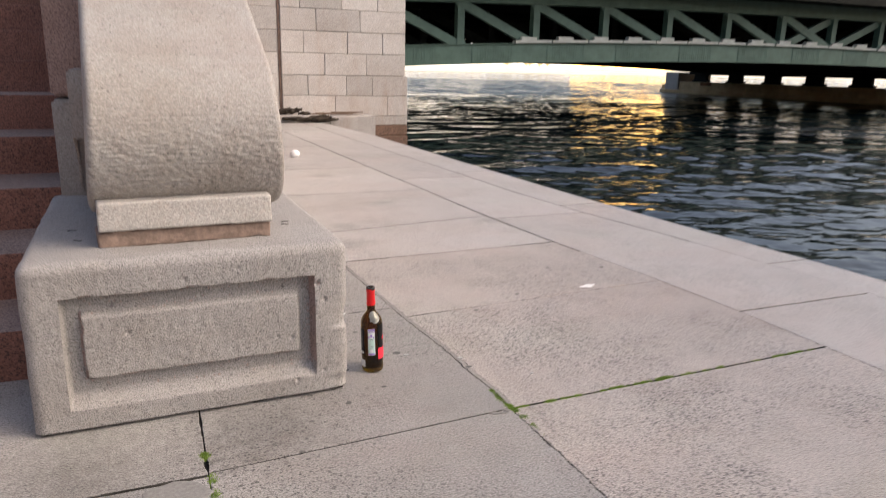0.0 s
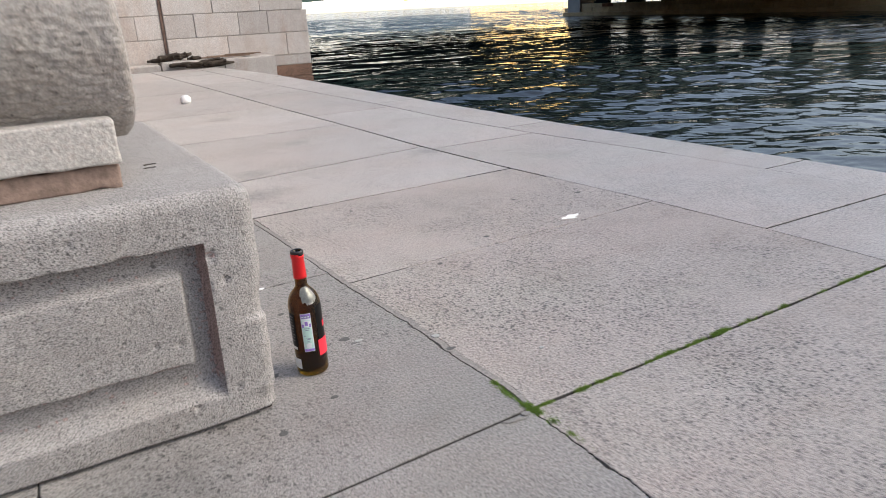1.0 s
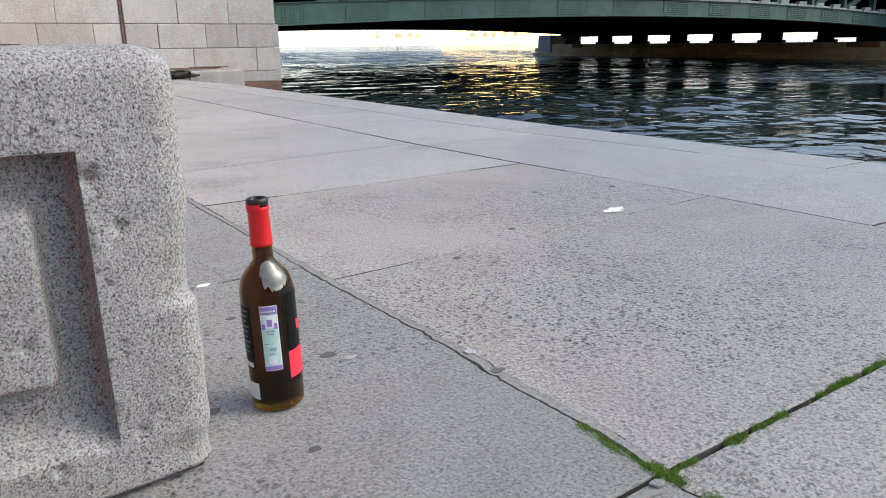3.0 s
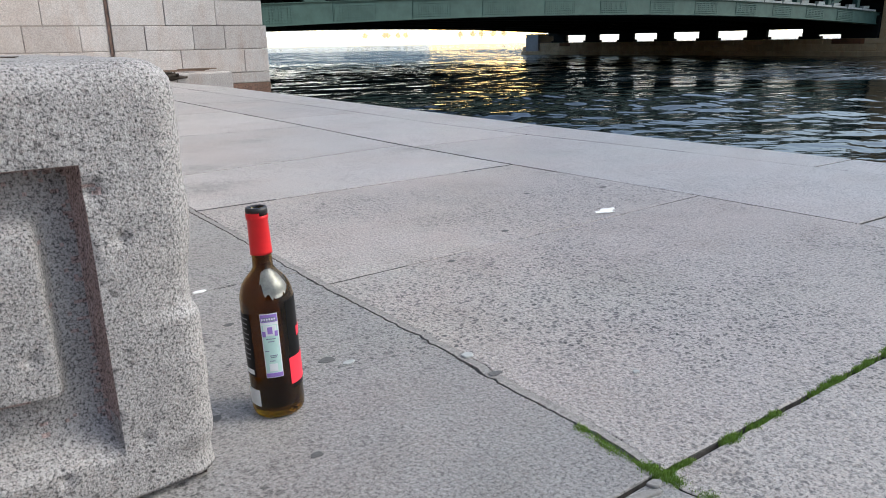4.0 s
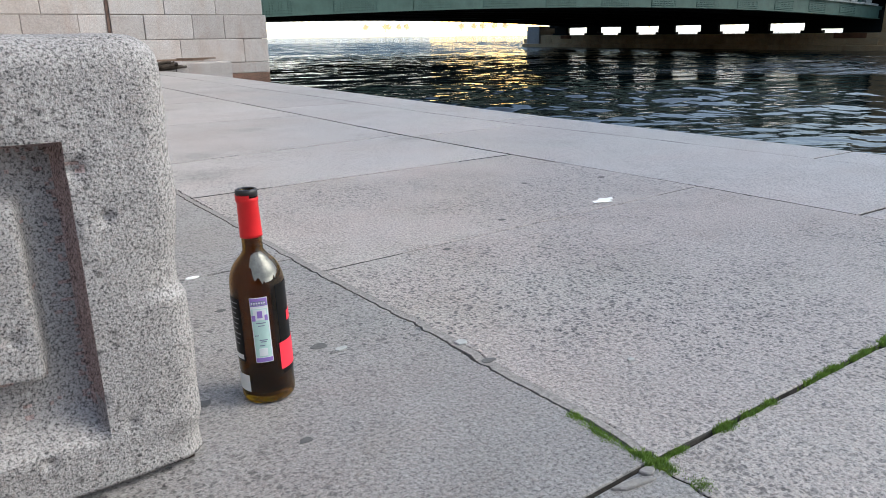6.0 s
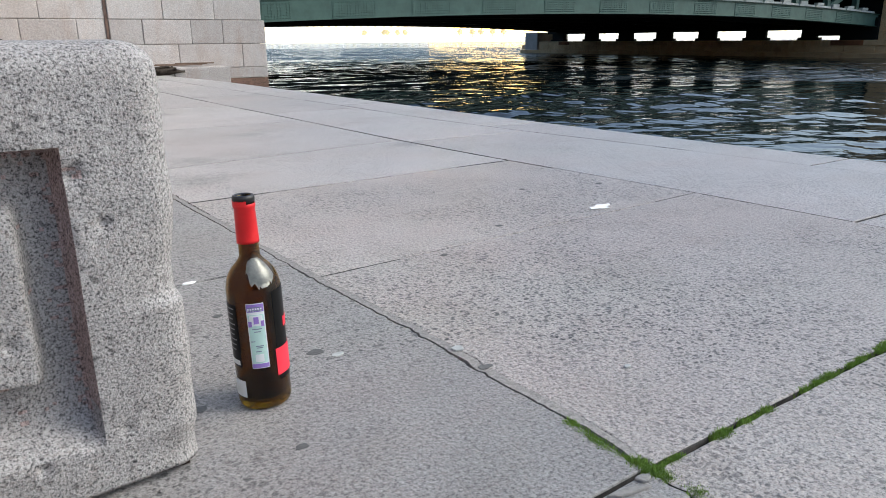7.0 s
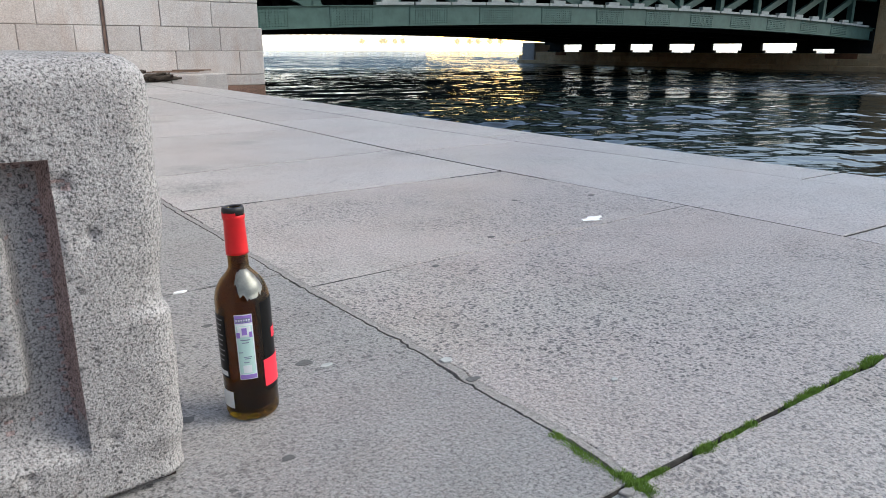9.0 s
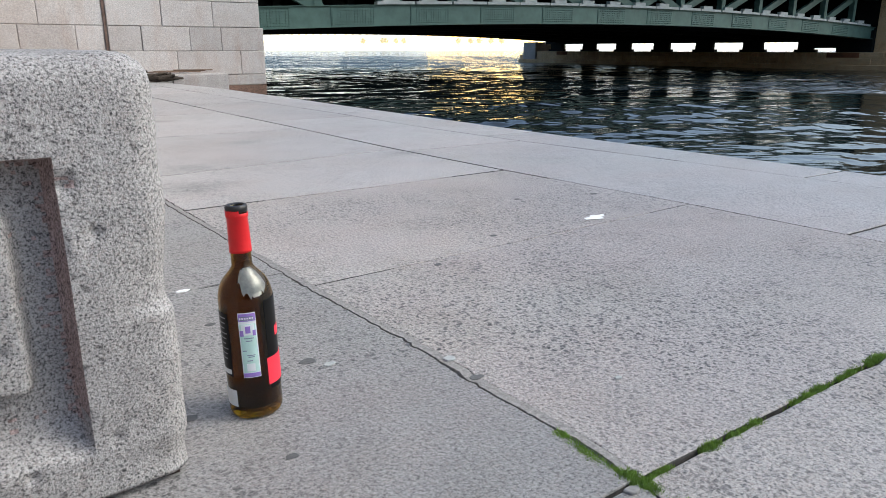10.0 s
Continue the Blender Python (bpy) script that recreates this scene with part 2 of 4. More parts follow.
g = Nodes("bottle_glass")
g.set(Base_Color=(0.265, 0.122, 0.001), Roughness=0.015, IOR=1.42, Transmission_Weight=1.0)
M_GLASS = g.mat
M_FOIL = plain("red_foil", (0.75, 0.015, 0.02), 0.35, 0.15, 0.12, 60, 0.15, 0.001)
M_FOOT_FILL = plain("bottle_foot_fill", (0.02, 0.008, 0.004), 0.1, 0, 0.3, 60, 0)
M_SKY_PATCH = plain("shoulder_sky_patch", (0.42, 0.42, 0.38), 0.22, 0.35, 0.45, 90, 0.1, 0.001)
M_BLACKFOIL = plain("black_foil", (0.02, 0.018, 0.018), 0.45, 0, 0.3, 60, 0.1)
M_LABELBLACK = plain("label_black", (0.006, 0.006, 0.006), 0.3, 0, 0.2, 60, 0)
M_LABELBLACK.node_tree.nodes["Principled BSDF"].inputs["Specular IOR Level"].default_value = 0.15
M_LABELRED = plain("label_red", (0.85, 0.03, 0.06), 0.5, 0, 0.08, 60, 0)
M_LABELWHITE = plain("label_white", (0.8, 0.82, 0.82), 0.6, 0, 0.06, 60, 0)
M_MINT = plain("stamp_mint", (0.55, 0.75, 0.68), 0.6, 0, 0.1, 200, 0)
M_PURPLE = plain("stamp_purple", (0.32, 0.2, 0.58), 0.6, 0, 0.15, 200, 0)
M_INK = plain("stamp_ink", (0.2, 0.22, 0.3), 0.6, 0, 0.1, 200, 0)
M_GREYINK = plain("label_grey_print", (0.3, 0.3, 0.3), 0.6, 0, 0.1, 200, 0)


# Far bank surfaces emit by themselves, standing in for low sunlight.
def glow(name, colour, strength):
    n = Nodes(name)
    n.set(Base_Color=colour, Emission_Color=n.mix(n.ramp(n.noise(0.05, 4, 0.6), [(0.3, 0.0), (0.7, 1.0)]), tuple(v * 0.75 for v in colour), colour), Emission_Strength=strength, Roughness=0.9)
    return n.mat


M_FARWALL = glow("far_stone_sun_glow", (1.0, 0.9, 0.74), 0.62)
# the yellow emits strongest, to throw gold streaks on the water
M_FARGOLD = glow("far_yellow_sun_glow", (1.0, 0.66, 0.24), 4.5)
M_FARPALE = glow("far_pale_sun_glow", (1.0, 0.96, 0.9), 0.75)
M_FARTREE = glow("far_tree_sun_glow", (0.6, 0.48, 0.27), 0.36)
M_FARWIN = glow("far_window_sun_glow", (1.0, 0.82, 0.5), 0.5)

# ---- mesh helpers ----


def mesh_of(name, bm, material, smooth=False):
    bmesh.ops.recalc_face_normals(bm, faces=bm.faces)
    me = bpy.data.meshes.new(name)
    bm.to_mesh(me)
    bm.free()
    me.materials.append(material)
    if smooth:
        me.shade_smooth()
    return me


def part(name, bm, material, parent, label="", smooth=False):
    ob = new(name, mesh_of(name, bm, material, smooth))
    ob.parent = parent
    return tagged(ob, label)


def thing(name, bm, material, label, category, smooth=False, kind="", group=""):
    return tagged(new(name, mesh_of(name, bm, material, smooth)), label, category, group, kind)


def empty(name, label, category, m=None, kind="", group=""):
    ob = new(name)
    if m is not None:
        ob.matrix_world = m
    return tagged(ob, label, category, group, kind)


def box(bm, x0, x1, y0, y1, z0, z1, bevel=0.0, m=None):
    res = bmesh.ops.create_cube(bm, size=1.0)
    vs = res["verts"]
    for v in vs:
        v.co = Vector((x0 + (v.co.x + 0.5) * (x1 - x0), y0 + (v.co.y + 0.5) * (y1 - y0), z0 + (v.co.z + 0.5) * (z1 - z0)))
        if m is not None:
            v.co = m @ v.co
    if bevel:
        bmesh.ops.bevel(bm, geom=list({e for v in vs for e in v.link_edges}), offset=bevel, segments=2, affect="EDGES", profile=0.6)
    return bm


def boxes(*dims, bevel=0.0):
    bm = bmesh.new()
    for d in dims:
        box(bm, *d, bevel=bevel)
    return bm


def beam(bm, a, b, wide, deep):
    """A flat bar in the xz plane from a to b (x, z), wide in that plane, deep from y a[2] backwards."""
    a2, b2 = Vector((a[0], a[1])), Vector((b[0], b[1]))
    d = (b2 - a2).normalized()
    s = Vector((-d.y, d.x)) * wide / 2
    y0, y1 = a[2], a[2] + deep
    quad = [a2 + s, b2 + s, b2 - s, a2 - s]
    f = [bm.verts.new((p.x, y0, p.y)) for p in quad]
    k = [bm.verts.new((p.x, y1, p.y)) for p in quad]
    bm.faces.new(f)
    bm.faces.new(k[::-1])
    for i in range(4):
        bm.faces.new((f[i], f[(i + 1) % 4], k[(i + 1) % 4], k[i]))


def slab(corners, thick, top, wobble=0.003, round_by=0.006, step=0.07, seed=0.0, tilt=0.0):
    """A stone slab over four corners, with worn, slightly uneven edges."""
    bm = bmesh.new()
    ring = []
    n = len(corners)
    cx, cy = sum(c[0] for c in corners) / n, sum(c[1] for c in corners) / n
    for i in range(n):
        a, b = Vector(corners[i]), Vector(corners[(i + 1) % n])
        k = max(2, min(60, int((b - a).length / step)))
        nrm = Vector((-(b - a).y, (b - a).x)).normalized()
        for j in range(k):
            p = a.lerp(b, j / k)
            q = noise.noise(Vector((p.x * 9, p.y * 9, seed))) + 0.6 * noise.noise(Vector((p.x * 30, p.y * 30, seed)))
            if step < 0.03:
                q = 0.7 * q + 0.5 * noise.noise(Vector((p.x * 105, p.y * 105, seed))) + 4.0 * max(0.0, noise.noise(Vector((p.x * 17, p.y * 17, seed + 5))) - 0.32)
            p = p + nrm * abs(q) * wobble
            ring.append(p)
    loops = []
    for inset, z in ((0.0, top - thick), (0.0, top - round_by * 1.3), (round_by * 0.4, top - round_by * 0.35), (round_by * 1.2, top)):
        loop = []
        for p in ring:
            d = Vector((cx, cy)) - p
            q = p + d.normalized() * inset * 1.3
            loop.append(bm.verts.new((q.x, q.y, z + tilt * (q.x - cx))))
        loops.append(loop)
    m = len(ring)
    for a, b in zip(loops, loops[1:]):
        for i in range(m):
            bm.faces.new((a[i], a[(i + 1) % m], b[(i + 1) % m], b[i]))
    bm.faces.new(loops[-1])
    return bm


def lathe(profile, steps=64, closed=False):
    bm = bmesh.new()
    rings = []
    for r, z in profile:
        if r < 1e-6:
            rings.append([bm.verts.new((0, 0, z))])
        else:
            rings.append([bm.verts.new((r * math.cos(2 * math.pi * i / steps), r * math.sin(2 * math.pi * i / steps), z)) for i in range(steps)])
    pairs = list(zip(rings, rings[1:])) + ([(rings[-1], rings[0])] if closed else [])
    for a, b in pairs:
        for i in range(steps):
            j = (i + 1) % steps
            if len(a) == 1 and len(b) == 1:
                continue
            if len(a) == 1:
                bm.faces.new((a[0], b[i], b[j]))
            elif len(b) == 1:
                bm.faces.new((a[i], a[j], b[0]))
            else:
                bm.faces.new((a[i], a[j], b[j], b[i]))
    return bm


# ---- river ----
WATER = -0.75


def river():
    """One sheet to the horizon, finest beside the quay and coarser with distance, with modelled waves."""
    rs = [2.2]
    while rs[-1] < 2600:
        rs.append(rs[-1] + max(0.035, rs[-1] * (0.0038 if rs[-1] < 130 else 0.014)))
    rs = np.array(rs)
    th = np.radians(np.linspace(-75, 130, 620))
    RR, TH = np.meshgrid(rs, th, indexing="ij")
    X, Y = 1.2 + RR * np.cos(TH), 1.0 + RR * np.sin(TH)
    cell = np.maximum(0.6 * RR * (th[1] - th[0]), np.gradient(rs)[:, None])
    Z = np.zeros_like(X)
    rng = np.random.RandomState(7)
    for i in range(96):
        lam = 0.10 * (2.6 / 0.10) ** rng.rand()
        ang = radians(80) + rng.randn() * (0.6 if lam < 0.6 else 0.35)
        amp = (0.0028 if lam < 0.4 else 0.0030 if lam < 0.7 else 0.0022) * lam
        kx, ky = 2 * math.pi / lam * math.cos(ang), 2 * math.pi / lam * math.sin(ang)
        ph = rng.rand() * 6.28
        bend = 0.7 * np.sin(0.21 * X + 0.13 * Y + ph) + 0.5 * np.sin(-0.17 * X + 0.31 * Y + 2 * ph)
        fade = np.clip((lam / cell - 1.8) / 1.2, 0, 1)
        Z += amp * fade * np.sin(kx * X + ky * Y + ph + bend)
    Z *= 0.9 + 0.55 * np.sin(0.33 * X + 0.1 * Y) * np.sin(0.27 * Y + 1.0) + 0.25 * np.sin(1.1 * X - 0.5 * Y) * np.sin(0.9 * Y + 0.4 * X)
    nx, ny = X.shape
    co = np.stack([X, Y, Z + WATER], -1).reshape(-1, 3)
    i, j = np.meshgrid(np.arange(nx - 1), np.arange(ny - 1), indexing="ij")
    q = np.stack([i * ny + j, (i + 1) * ny + j, (i + 1) * ny + j + 1, i * ny + j + 1], -1).reshape(-1, 4)
    me = bpy.data.meshes.new("river_water")
    me.vertices.add(len(co))
    me.vertices.foreach_set("co", co.ravel())
    me.loops.add(q.size)
    me.loops.foreach_set("vertex_index", q.ravel().astype(np.int32))
    me.polygons.add(len(q))
    me.polygons.foreach_set("loop_start", np.arange(0, q.size, 4, dtype=np.int32))
    me.update(calc_edges=True)
    me.materials.append(M_WATER)
    for far in M_WATER_FAR:
        me.materials.append(far)
    reach = np.repeat(rs[:-1], ny - 1)
    me.polygons.foreach_set("material_index", ((reach > 24).astype(np.int32) + (reach > 54).astype(np.int32)))
    me.shade_smooth()
    return tagged(new("water", me), "dark choppy river water with silver ripples", "river", kind="structure")


river()

# ---- quay ----


def along(pairs):
    """A joint line across the plan: x for y, straight between the pairs."""
    ys_, xs_ = [p[0] for p in pairs], [p[1] for p in pairs]
    return lambda y: float(np.interp(y, ys_, xs_))


edge_x = along([(-30, 4.6), (0, 4.2), (2.9, 4.08), (3.6, 4.03), (4.9, 3.93), (6.5, 3.885), (8.0, 3.85), (9.4, 3.82), (11.2, 3.78), (12.2, 3.68), (13.5, 3.55)])
mid_x = along([(-8, 3.4), (1.8, 3.0), (2.55, 2.99), (3.1, 2.955), (4.06, 2.855), (4.83, 2.80), (5.95, 2.77), (7.36, 2.71), (9.25, 2.65), (13.5, 2.5)])
coping_x = along([(-8, 4.2), (2.85, 3.80), (3.13, 3.765), (3.9, 3.685), (4.74, 3.56), (5.65, 3.48), (6.87, 3.46), (8.9, 3.36), (13.5, 3.2)])
crack_line = along([(-8, 1.6), (1.57, 1.59), (2.2, 1.585), (2.62, 1.567), (3.0, 1.535), (3.5, 1.51), (4.05, 1.48), (13.6, 1.2)])


def crack_x(y):
    """The long cracked joint, which wanders and jags."""
    return crack_line(y) + 0.0045 * noise.noise(Vector((0.3, y * 7.0, 0.0))) + 0.0045 * noise.noise(Vector((0.7, y * 22.0, 0.0))) + 0.0035 * noise.noise(Vector((0.2, y * 62.0, 0.0))) + 0.003 * noise.noise(Vector((0.9, y * 110.0, 0.0)))


QUAY_END = 13.5
bm = bmesh.new()
ring = [(-40, -30), (edge_x(-30) - 0.03, -30)] + [(edge_x(y) - 0.03, y) for y in (0, 4, 8, 10, 12, 13.5)] + [(1.0, 13.95), (-40, 13.95)]
lo = [bm.verts.new((x, y, -2.2)) for x, y in ring]
hi = [bm.verts.new((x, y, -0.014)) for x, y in ring]
bm.faces.new(hi)
for i in range(len(ring)):
    k = (i + 1) % len(ring)
    bm.faces.new((lo[i], lo[k], hi[k], hi[i]))
quay = thing("pavement", bm, M_JOINT, "grey granite slab quay beside the river", "quay", kind="structure")

# ---- abutment wall ----
WALL_Y, WALL_X, SEAM = 14.0, 5.43, 2.886
core = thing("wall_abutment", boxes((-30, WALL_X - 0.09, WALL_Y + 0.05, 52, -2.2, 6.5)), M_BED, "pale pinkish granite ashlar bridge abutment", "wall", kind="structure")

# ---- stairs ----
stair = empty("stairs", "reddish brown granite steps with worn pale treads", "stairs", kind="structure")
RISE, FRONT = 0.171, [2.81, 3.18, 3.61, 4.05, 4.46, 4.87, 5.29, 5.71, 6.13, 6.55, 6.97, 7.39, 7.81]
for i, y in enumerate(FRONT):
    back = FRONT[i + 1] + 0.02 if i + 1 < len(FRONT) else 13.9
    s = slab([(-2.6, y), (0.25, y), (0.25, back), (-2.6, back)], RISE + (0.4 if i else 0.0), RISE * (i + 1), 0.005, 0.012, 0.09, i * 3.1)
    ob = part("step", s, M_STEP, stair)
    ob.data.materials.append(M_TREAD)
    for f in ob.data.polygons:
        f.material_index = 1 if f.normal.z > 0.6 else 0

# cheek wall beside the steps, under the scroll
cheek = empty("cheek_wall", "weathered granite cheek wall beside red steps", "wall", kind="structure")


def cheek_stone(prof, mat):
    bm = bmesh.new()
    a = [bm.verts.new((0.255, y, z)) for y, z in prof]
    b = [bm.verts.new((0.95, y, z)) for y, z in prof]
    bm.faces.new(a)
    bm.faces.new(b[::-1])
    for i in range(len(prof)):
        k = (i + 1) % len(prof)
        bm.faces.new((a[i], a[k], b[k], b[i]))
    bmesh.ops.bevel(bm, geom=bm.edges[:], offset=0.012, segments=2, affect="EDGES")
    part("cheek_stone", bm, mat, cheek)


cheek_stone([(3.45, 0), (3.45, 0.88), (3.95, 0.88), (3.95, 0)], M_VOLUTE)
cheek_stone([(3.47, 0.89), (3.47, 1.9), (5.2, 2.3), (5.2, 0), (3.96, 0), (3.96, 0.89)], M_CHEEK)
cheek_stone([(5.21, 0), (5.21, 2.3), (8.0, 2.9), (13.9, 2.9), (13.9, 0)], M_TREAD)

# unseen walls added to block the sky and darken the bottle's reflections
back_wall = empty("wall_embankment", "unseen granite wall added behind the quay to block sky", "wall", kind="structure")
part("wall_stretch", boxes((-4.2, -3.2, -30, 2.6, -1, 3.4)), M_TREAD, back_wall)
part("wall_stretch", boxes((-4.2, 1.6, -10.0, -9.0, -1, 3.4)), M_TREAD, back_wall)
part("wall_coping", boxes((-4.3, -3.1, -30, 2.7, 3.4, 3.65), bevel=0.03), M_WALL, back_wall)

# ---- pedestal block ----
PX, PY, PTURN = 1.150, 2.383, 1.6


DENTS = ((-0.078, 0.312, 0.006, 0.009), (-0.102, 0.366, 0.010, 0.010), (-0.085, 0.07, 0.006, 0.006), (-0.226, 0.2, 0.006, 0.006), (-0.486, 0.42, 0.007, 0.006), (-0.646, 0.27, 0.006, 0.006), (-0.336, 0.44, 0.006, 0.006), (-0.18, 0.19, 0.007, 0.006), (-0.17, 0.05, 0.006, 0.006))


def pedestal():
    """A granite block with rounded worn edges and a sunk panel with a raised field."""
    width, depth, height, r = 0.906, 1.15, 0.497, 0.032
    pts = []
    step = 0.0042

    def line(a, b, st):
        k = max(2, int((Vector(b) - Vector(a)).length / st))
        return [Vector(a).lerp(Vector(b), i / k) for i in range(k)]

    def arc(c, a0, a1, k=6):
        return [Vector((c[0] + r * math.cos(radians(a0 + (a1 - a0) * i / k)), c[1] + r * math.sin(radians(a0 + (a1 - a0) * i / k)))) for i in range(k)]

    pts += line((-width + r, 0), (-r, 0), step)
    pts += arc((-r, r), -90, 0)
    pts += line((0, r), (0, depth - r), 0.012)
    pts += arc((-r, depth - r), 0, 90, 4)
    pts += line((-r, depth), (-width + r, depth), 0.08)
    pts += arc((-width + r, depth - r), 90, 180, 4)
    pts += line((-width, depth - r), (-width, r), 0.02)
    pts += arc((-width + r, r), 180, 270)
    levels = [(z, 0.0) for z in np.arange(0.0, height - r, step)]
    levels += [(height - r + r * math.sin(radians(a)), r * (1 - math.cos(radians(a)))) for a in (0, 20, 40, 60, 75, 90)]

    def smooth(e0, e1, v):
        t = min(1, max(0, (v - e0) / (e1 - e0)))
        return t * t * (3 - 2 * t)

    def sink(x, z):
        wob = 0.003 * noise.noise(Vector((x * 25, z * 25, 1.3)))
        ox0, ox1, oz0, oz1 = -0.808 + wob, -0.110 + wob, 0.085 + wob, 0.393 + wob
        outer = smooth(ox0 - 0.002, ox0 + 0.004, x) * (1 - smooth(ox1 - 0.004, ox1 + 0.002, x)) * smooth(oz0 - 0.03, oz0 + 0.012, z) * (1 - smooth(oz1 - 0.004, oz1 + 0.002, z))
        inner = smooth(-0.766, -0.759, x + wob) * (1 - smooth(-0.160, -0.148, x + wob)) * smooth(0.138, 0.144, z + wob) * (1 - smooth(0.325, 0.352, z + wob))
        dent = sum(d * math.exp(-(((x - a) / r) ** 2 + ((z - b) / r) ** 2)) for a, b, r, d in DENTS)
        return 0.046 * outer - 0.028 * inner * outer + dent

    bm = bmesh.new()
    rings = []
    cx, cy = -width / 2, depth / 2
    for z, inset in levels:
        loop = []
        for p in pts:
            x, y = p.x, p.y
            sx = (width / 2 - inset) / (width / 2)
            sy = (depth / 2 - inset) / (depth / 2)
            x, y = cx + (x - cx) * sx, cy + (y - cy) * sy
            out = Vector((p.x - cx, p.y - cy, 0))
            if abs(p.y) < 1e-4:
                nrm = Vector((0, -1, 0))
                y += sink(p.x, z) if inset == 0 else 0
            elif abs(p.x) < 1e-4:
                nrm = Vector((1, 0, 0))
            else:
                nrm = out.normalized()
            q = Vector((x, y, z))
            rough = 0.0013 * noise.noise(q * 45) + 0.0035 * noise.noise(q * 9)
            corner = math.exp(-((p.x / 0.05) ** 2 + (p.y / 0.05) ** 2))
            chip = 0.011 * smooth(0.345, 0.235, z) * smooth(0.204, 0.222, z) + 0.010 * math.exp(-((z - 0.02) / 0.03) ** 2) + 0.006 * abs(noise.noise(Vector((0.3, 0.7, z * 16))))
            rough -= corner * chip
            q += nrm * rough
            if inset > 0:
                q.z += 0.003 * noise.noise(Vector((q.x * 14, q.y * 14, 5)))
            loop.append(bm.verts.new(q))
        rings.append(loop)
    m = len(pts)
    for a, b in zip(rings, rings[1:]):
        for i in range(m):
            bm.faces.new((a[i], a[(i + 1) % m], b[(i + 1) % m], b[i]))
    bm.faces.new(rings[-1])
    bm.faces.new(rings[0][::-1])
    bmesh.ops.recalc_face_normals(bm, faces=bm.faces)
    bm.normal_update()
    # right wall: reddish dirt; top and panel edges: recess shade painted dark
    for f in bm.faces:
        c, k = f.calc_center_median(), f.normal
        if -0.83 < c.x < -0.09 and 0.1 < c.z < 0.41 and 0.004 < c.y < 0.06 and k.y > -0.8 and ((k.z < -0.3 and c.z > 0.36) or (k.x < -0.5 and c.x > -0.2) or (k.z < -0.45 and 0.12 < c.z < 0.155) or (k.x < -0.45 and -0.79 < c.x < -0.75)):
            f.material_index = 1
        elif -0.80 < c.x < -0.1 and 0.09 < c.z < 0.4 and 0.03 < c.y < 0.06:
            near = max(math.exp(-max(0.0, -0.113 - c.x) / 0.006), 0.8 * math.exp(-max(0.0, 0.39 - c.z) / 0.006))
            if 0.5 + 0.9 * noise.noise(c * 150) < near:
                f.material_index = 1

    def zone(f):
        c = f.calc_center_median()
        if c.y > 0.07 or not (-0.812 < c.x < -0.108 and 0.06 < c.z < 0.396):
            return 0
        return 2 if -0.768 < c.x < -0.146 and 0.137 < c.z < 0.353 else 1

    base = empty("stone_pedestal", "grey granite pedestal block with carved sunk panel and worn edges", "pedestal", pose(PX, PY, 0.011, 0, 0, PTURN) @ Matrix.Diagonal((1, 1, 0.986, 1)))
    # inset strip in the iron's dark colour stands in for the shadow gap
    part("gap_shade", boxes((-0.885, -0.018, 0.022, 1.13, -0.0125, 0.01)), M_IRON, base, "dark strip painting the shadow gap under the block")
    for number, name in enumerate(("block", "sunk_border", "raised_panel")):
        piece = bm.copy()
        bmesh.ops.delete(piece, geom=[f for f in piece.faces if zone(f) != number], context="FACES")
        me = bpy.data.meshes.new(name)
        piece.to_mesh(me)
        piece.free()
        me.materials.append(M_BLOCK)
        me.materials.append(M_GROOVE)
        me.shade_smooth()
        new(name, me).parent = base
    bm.free()
    return base


pedestal()

# ---- scroll on the pedestal ----
scroll = empty("stone_scroll", "large weathered granite scroll ending the stair parapet, on a pedestal", "scroll", pose(PX - 0.026, PY, 0.5, 0, 0, PTURN + 1.0))


def volute(x0, x1, cy, cz, r, slope, length, thick, seed, taper=0.0):
    """A roll that unwinds into a band rising backwards, with hammered relief."""
    top_a = 90 + slope
    prof = []
    for k in range(0, 110):
        a = 285 - (285 - top_a) * k / 109
        prof.append((cy + r * math.cos(radians(a)), cz + r * math.sin(radians(a))))
    ty, tz = math.cos(radians(slope)), math.sin(radians(slope))
    for k in range(1, 60):
        s = length * k / 59
        prof.append((prof[109][0] + ty * s, prof[109][1] + tz * s - 0.05 * (s / length) ** 2))
    back = [(prof[-1][0], prof[-1][1] - thick), (cy + 0.15, cz - r * 0.97)]
    bm = bmesh.new()
    nx = 130
    rows = []
    for y, z in prof + back:
        row = []
        for i in range(nx + 1):
            u = i / nx
            edge = min(u, 1 - u) * (x1 - x0)
            q = Vector((x0 + (x1 - x0) * u, y, z))
            n = Vector((0, y - cy, z - cz)).normalized() if y < cy + 0.05 else Vector((0, -tz, ty))
            rough = 0.0012 * noise.noise(Vector((q.x * 18, q.y * 40, q.z * 40 + seed))) + 0.0028 * noise.noise(Vector((q.x * 62, q.y * 125, q.z * 125 + seed)))
            low = max(0.0, min(1.0, (cz + 0.14 - z) / 0.2))
            q.x += (u - 0.5) * 0.045 * max(0.0, min(1.0, (cz + 0.1 - z) / 0.3))
            rnd = 0.02
            q += n * (rough * (0.12 + low) - (rnd - math.sqrt(max(0, rnd * rnd - (rnd - edge) ** 2)) if edge < rnd else 0))
            row.append(bm.verts.new(q))
        rows.append(row)
    for a, b in zip(rows, rows[1:] + rows[:1]):
        for i in range(nx):
            bm.faces.new((a[i], a[i + 1], b[i + 1], b[i]))
    bm.faces.new([r_[0] for r_ in rows])
    bm.faces.new([r_[-1] for r_ in rows][::-1])
    return bm


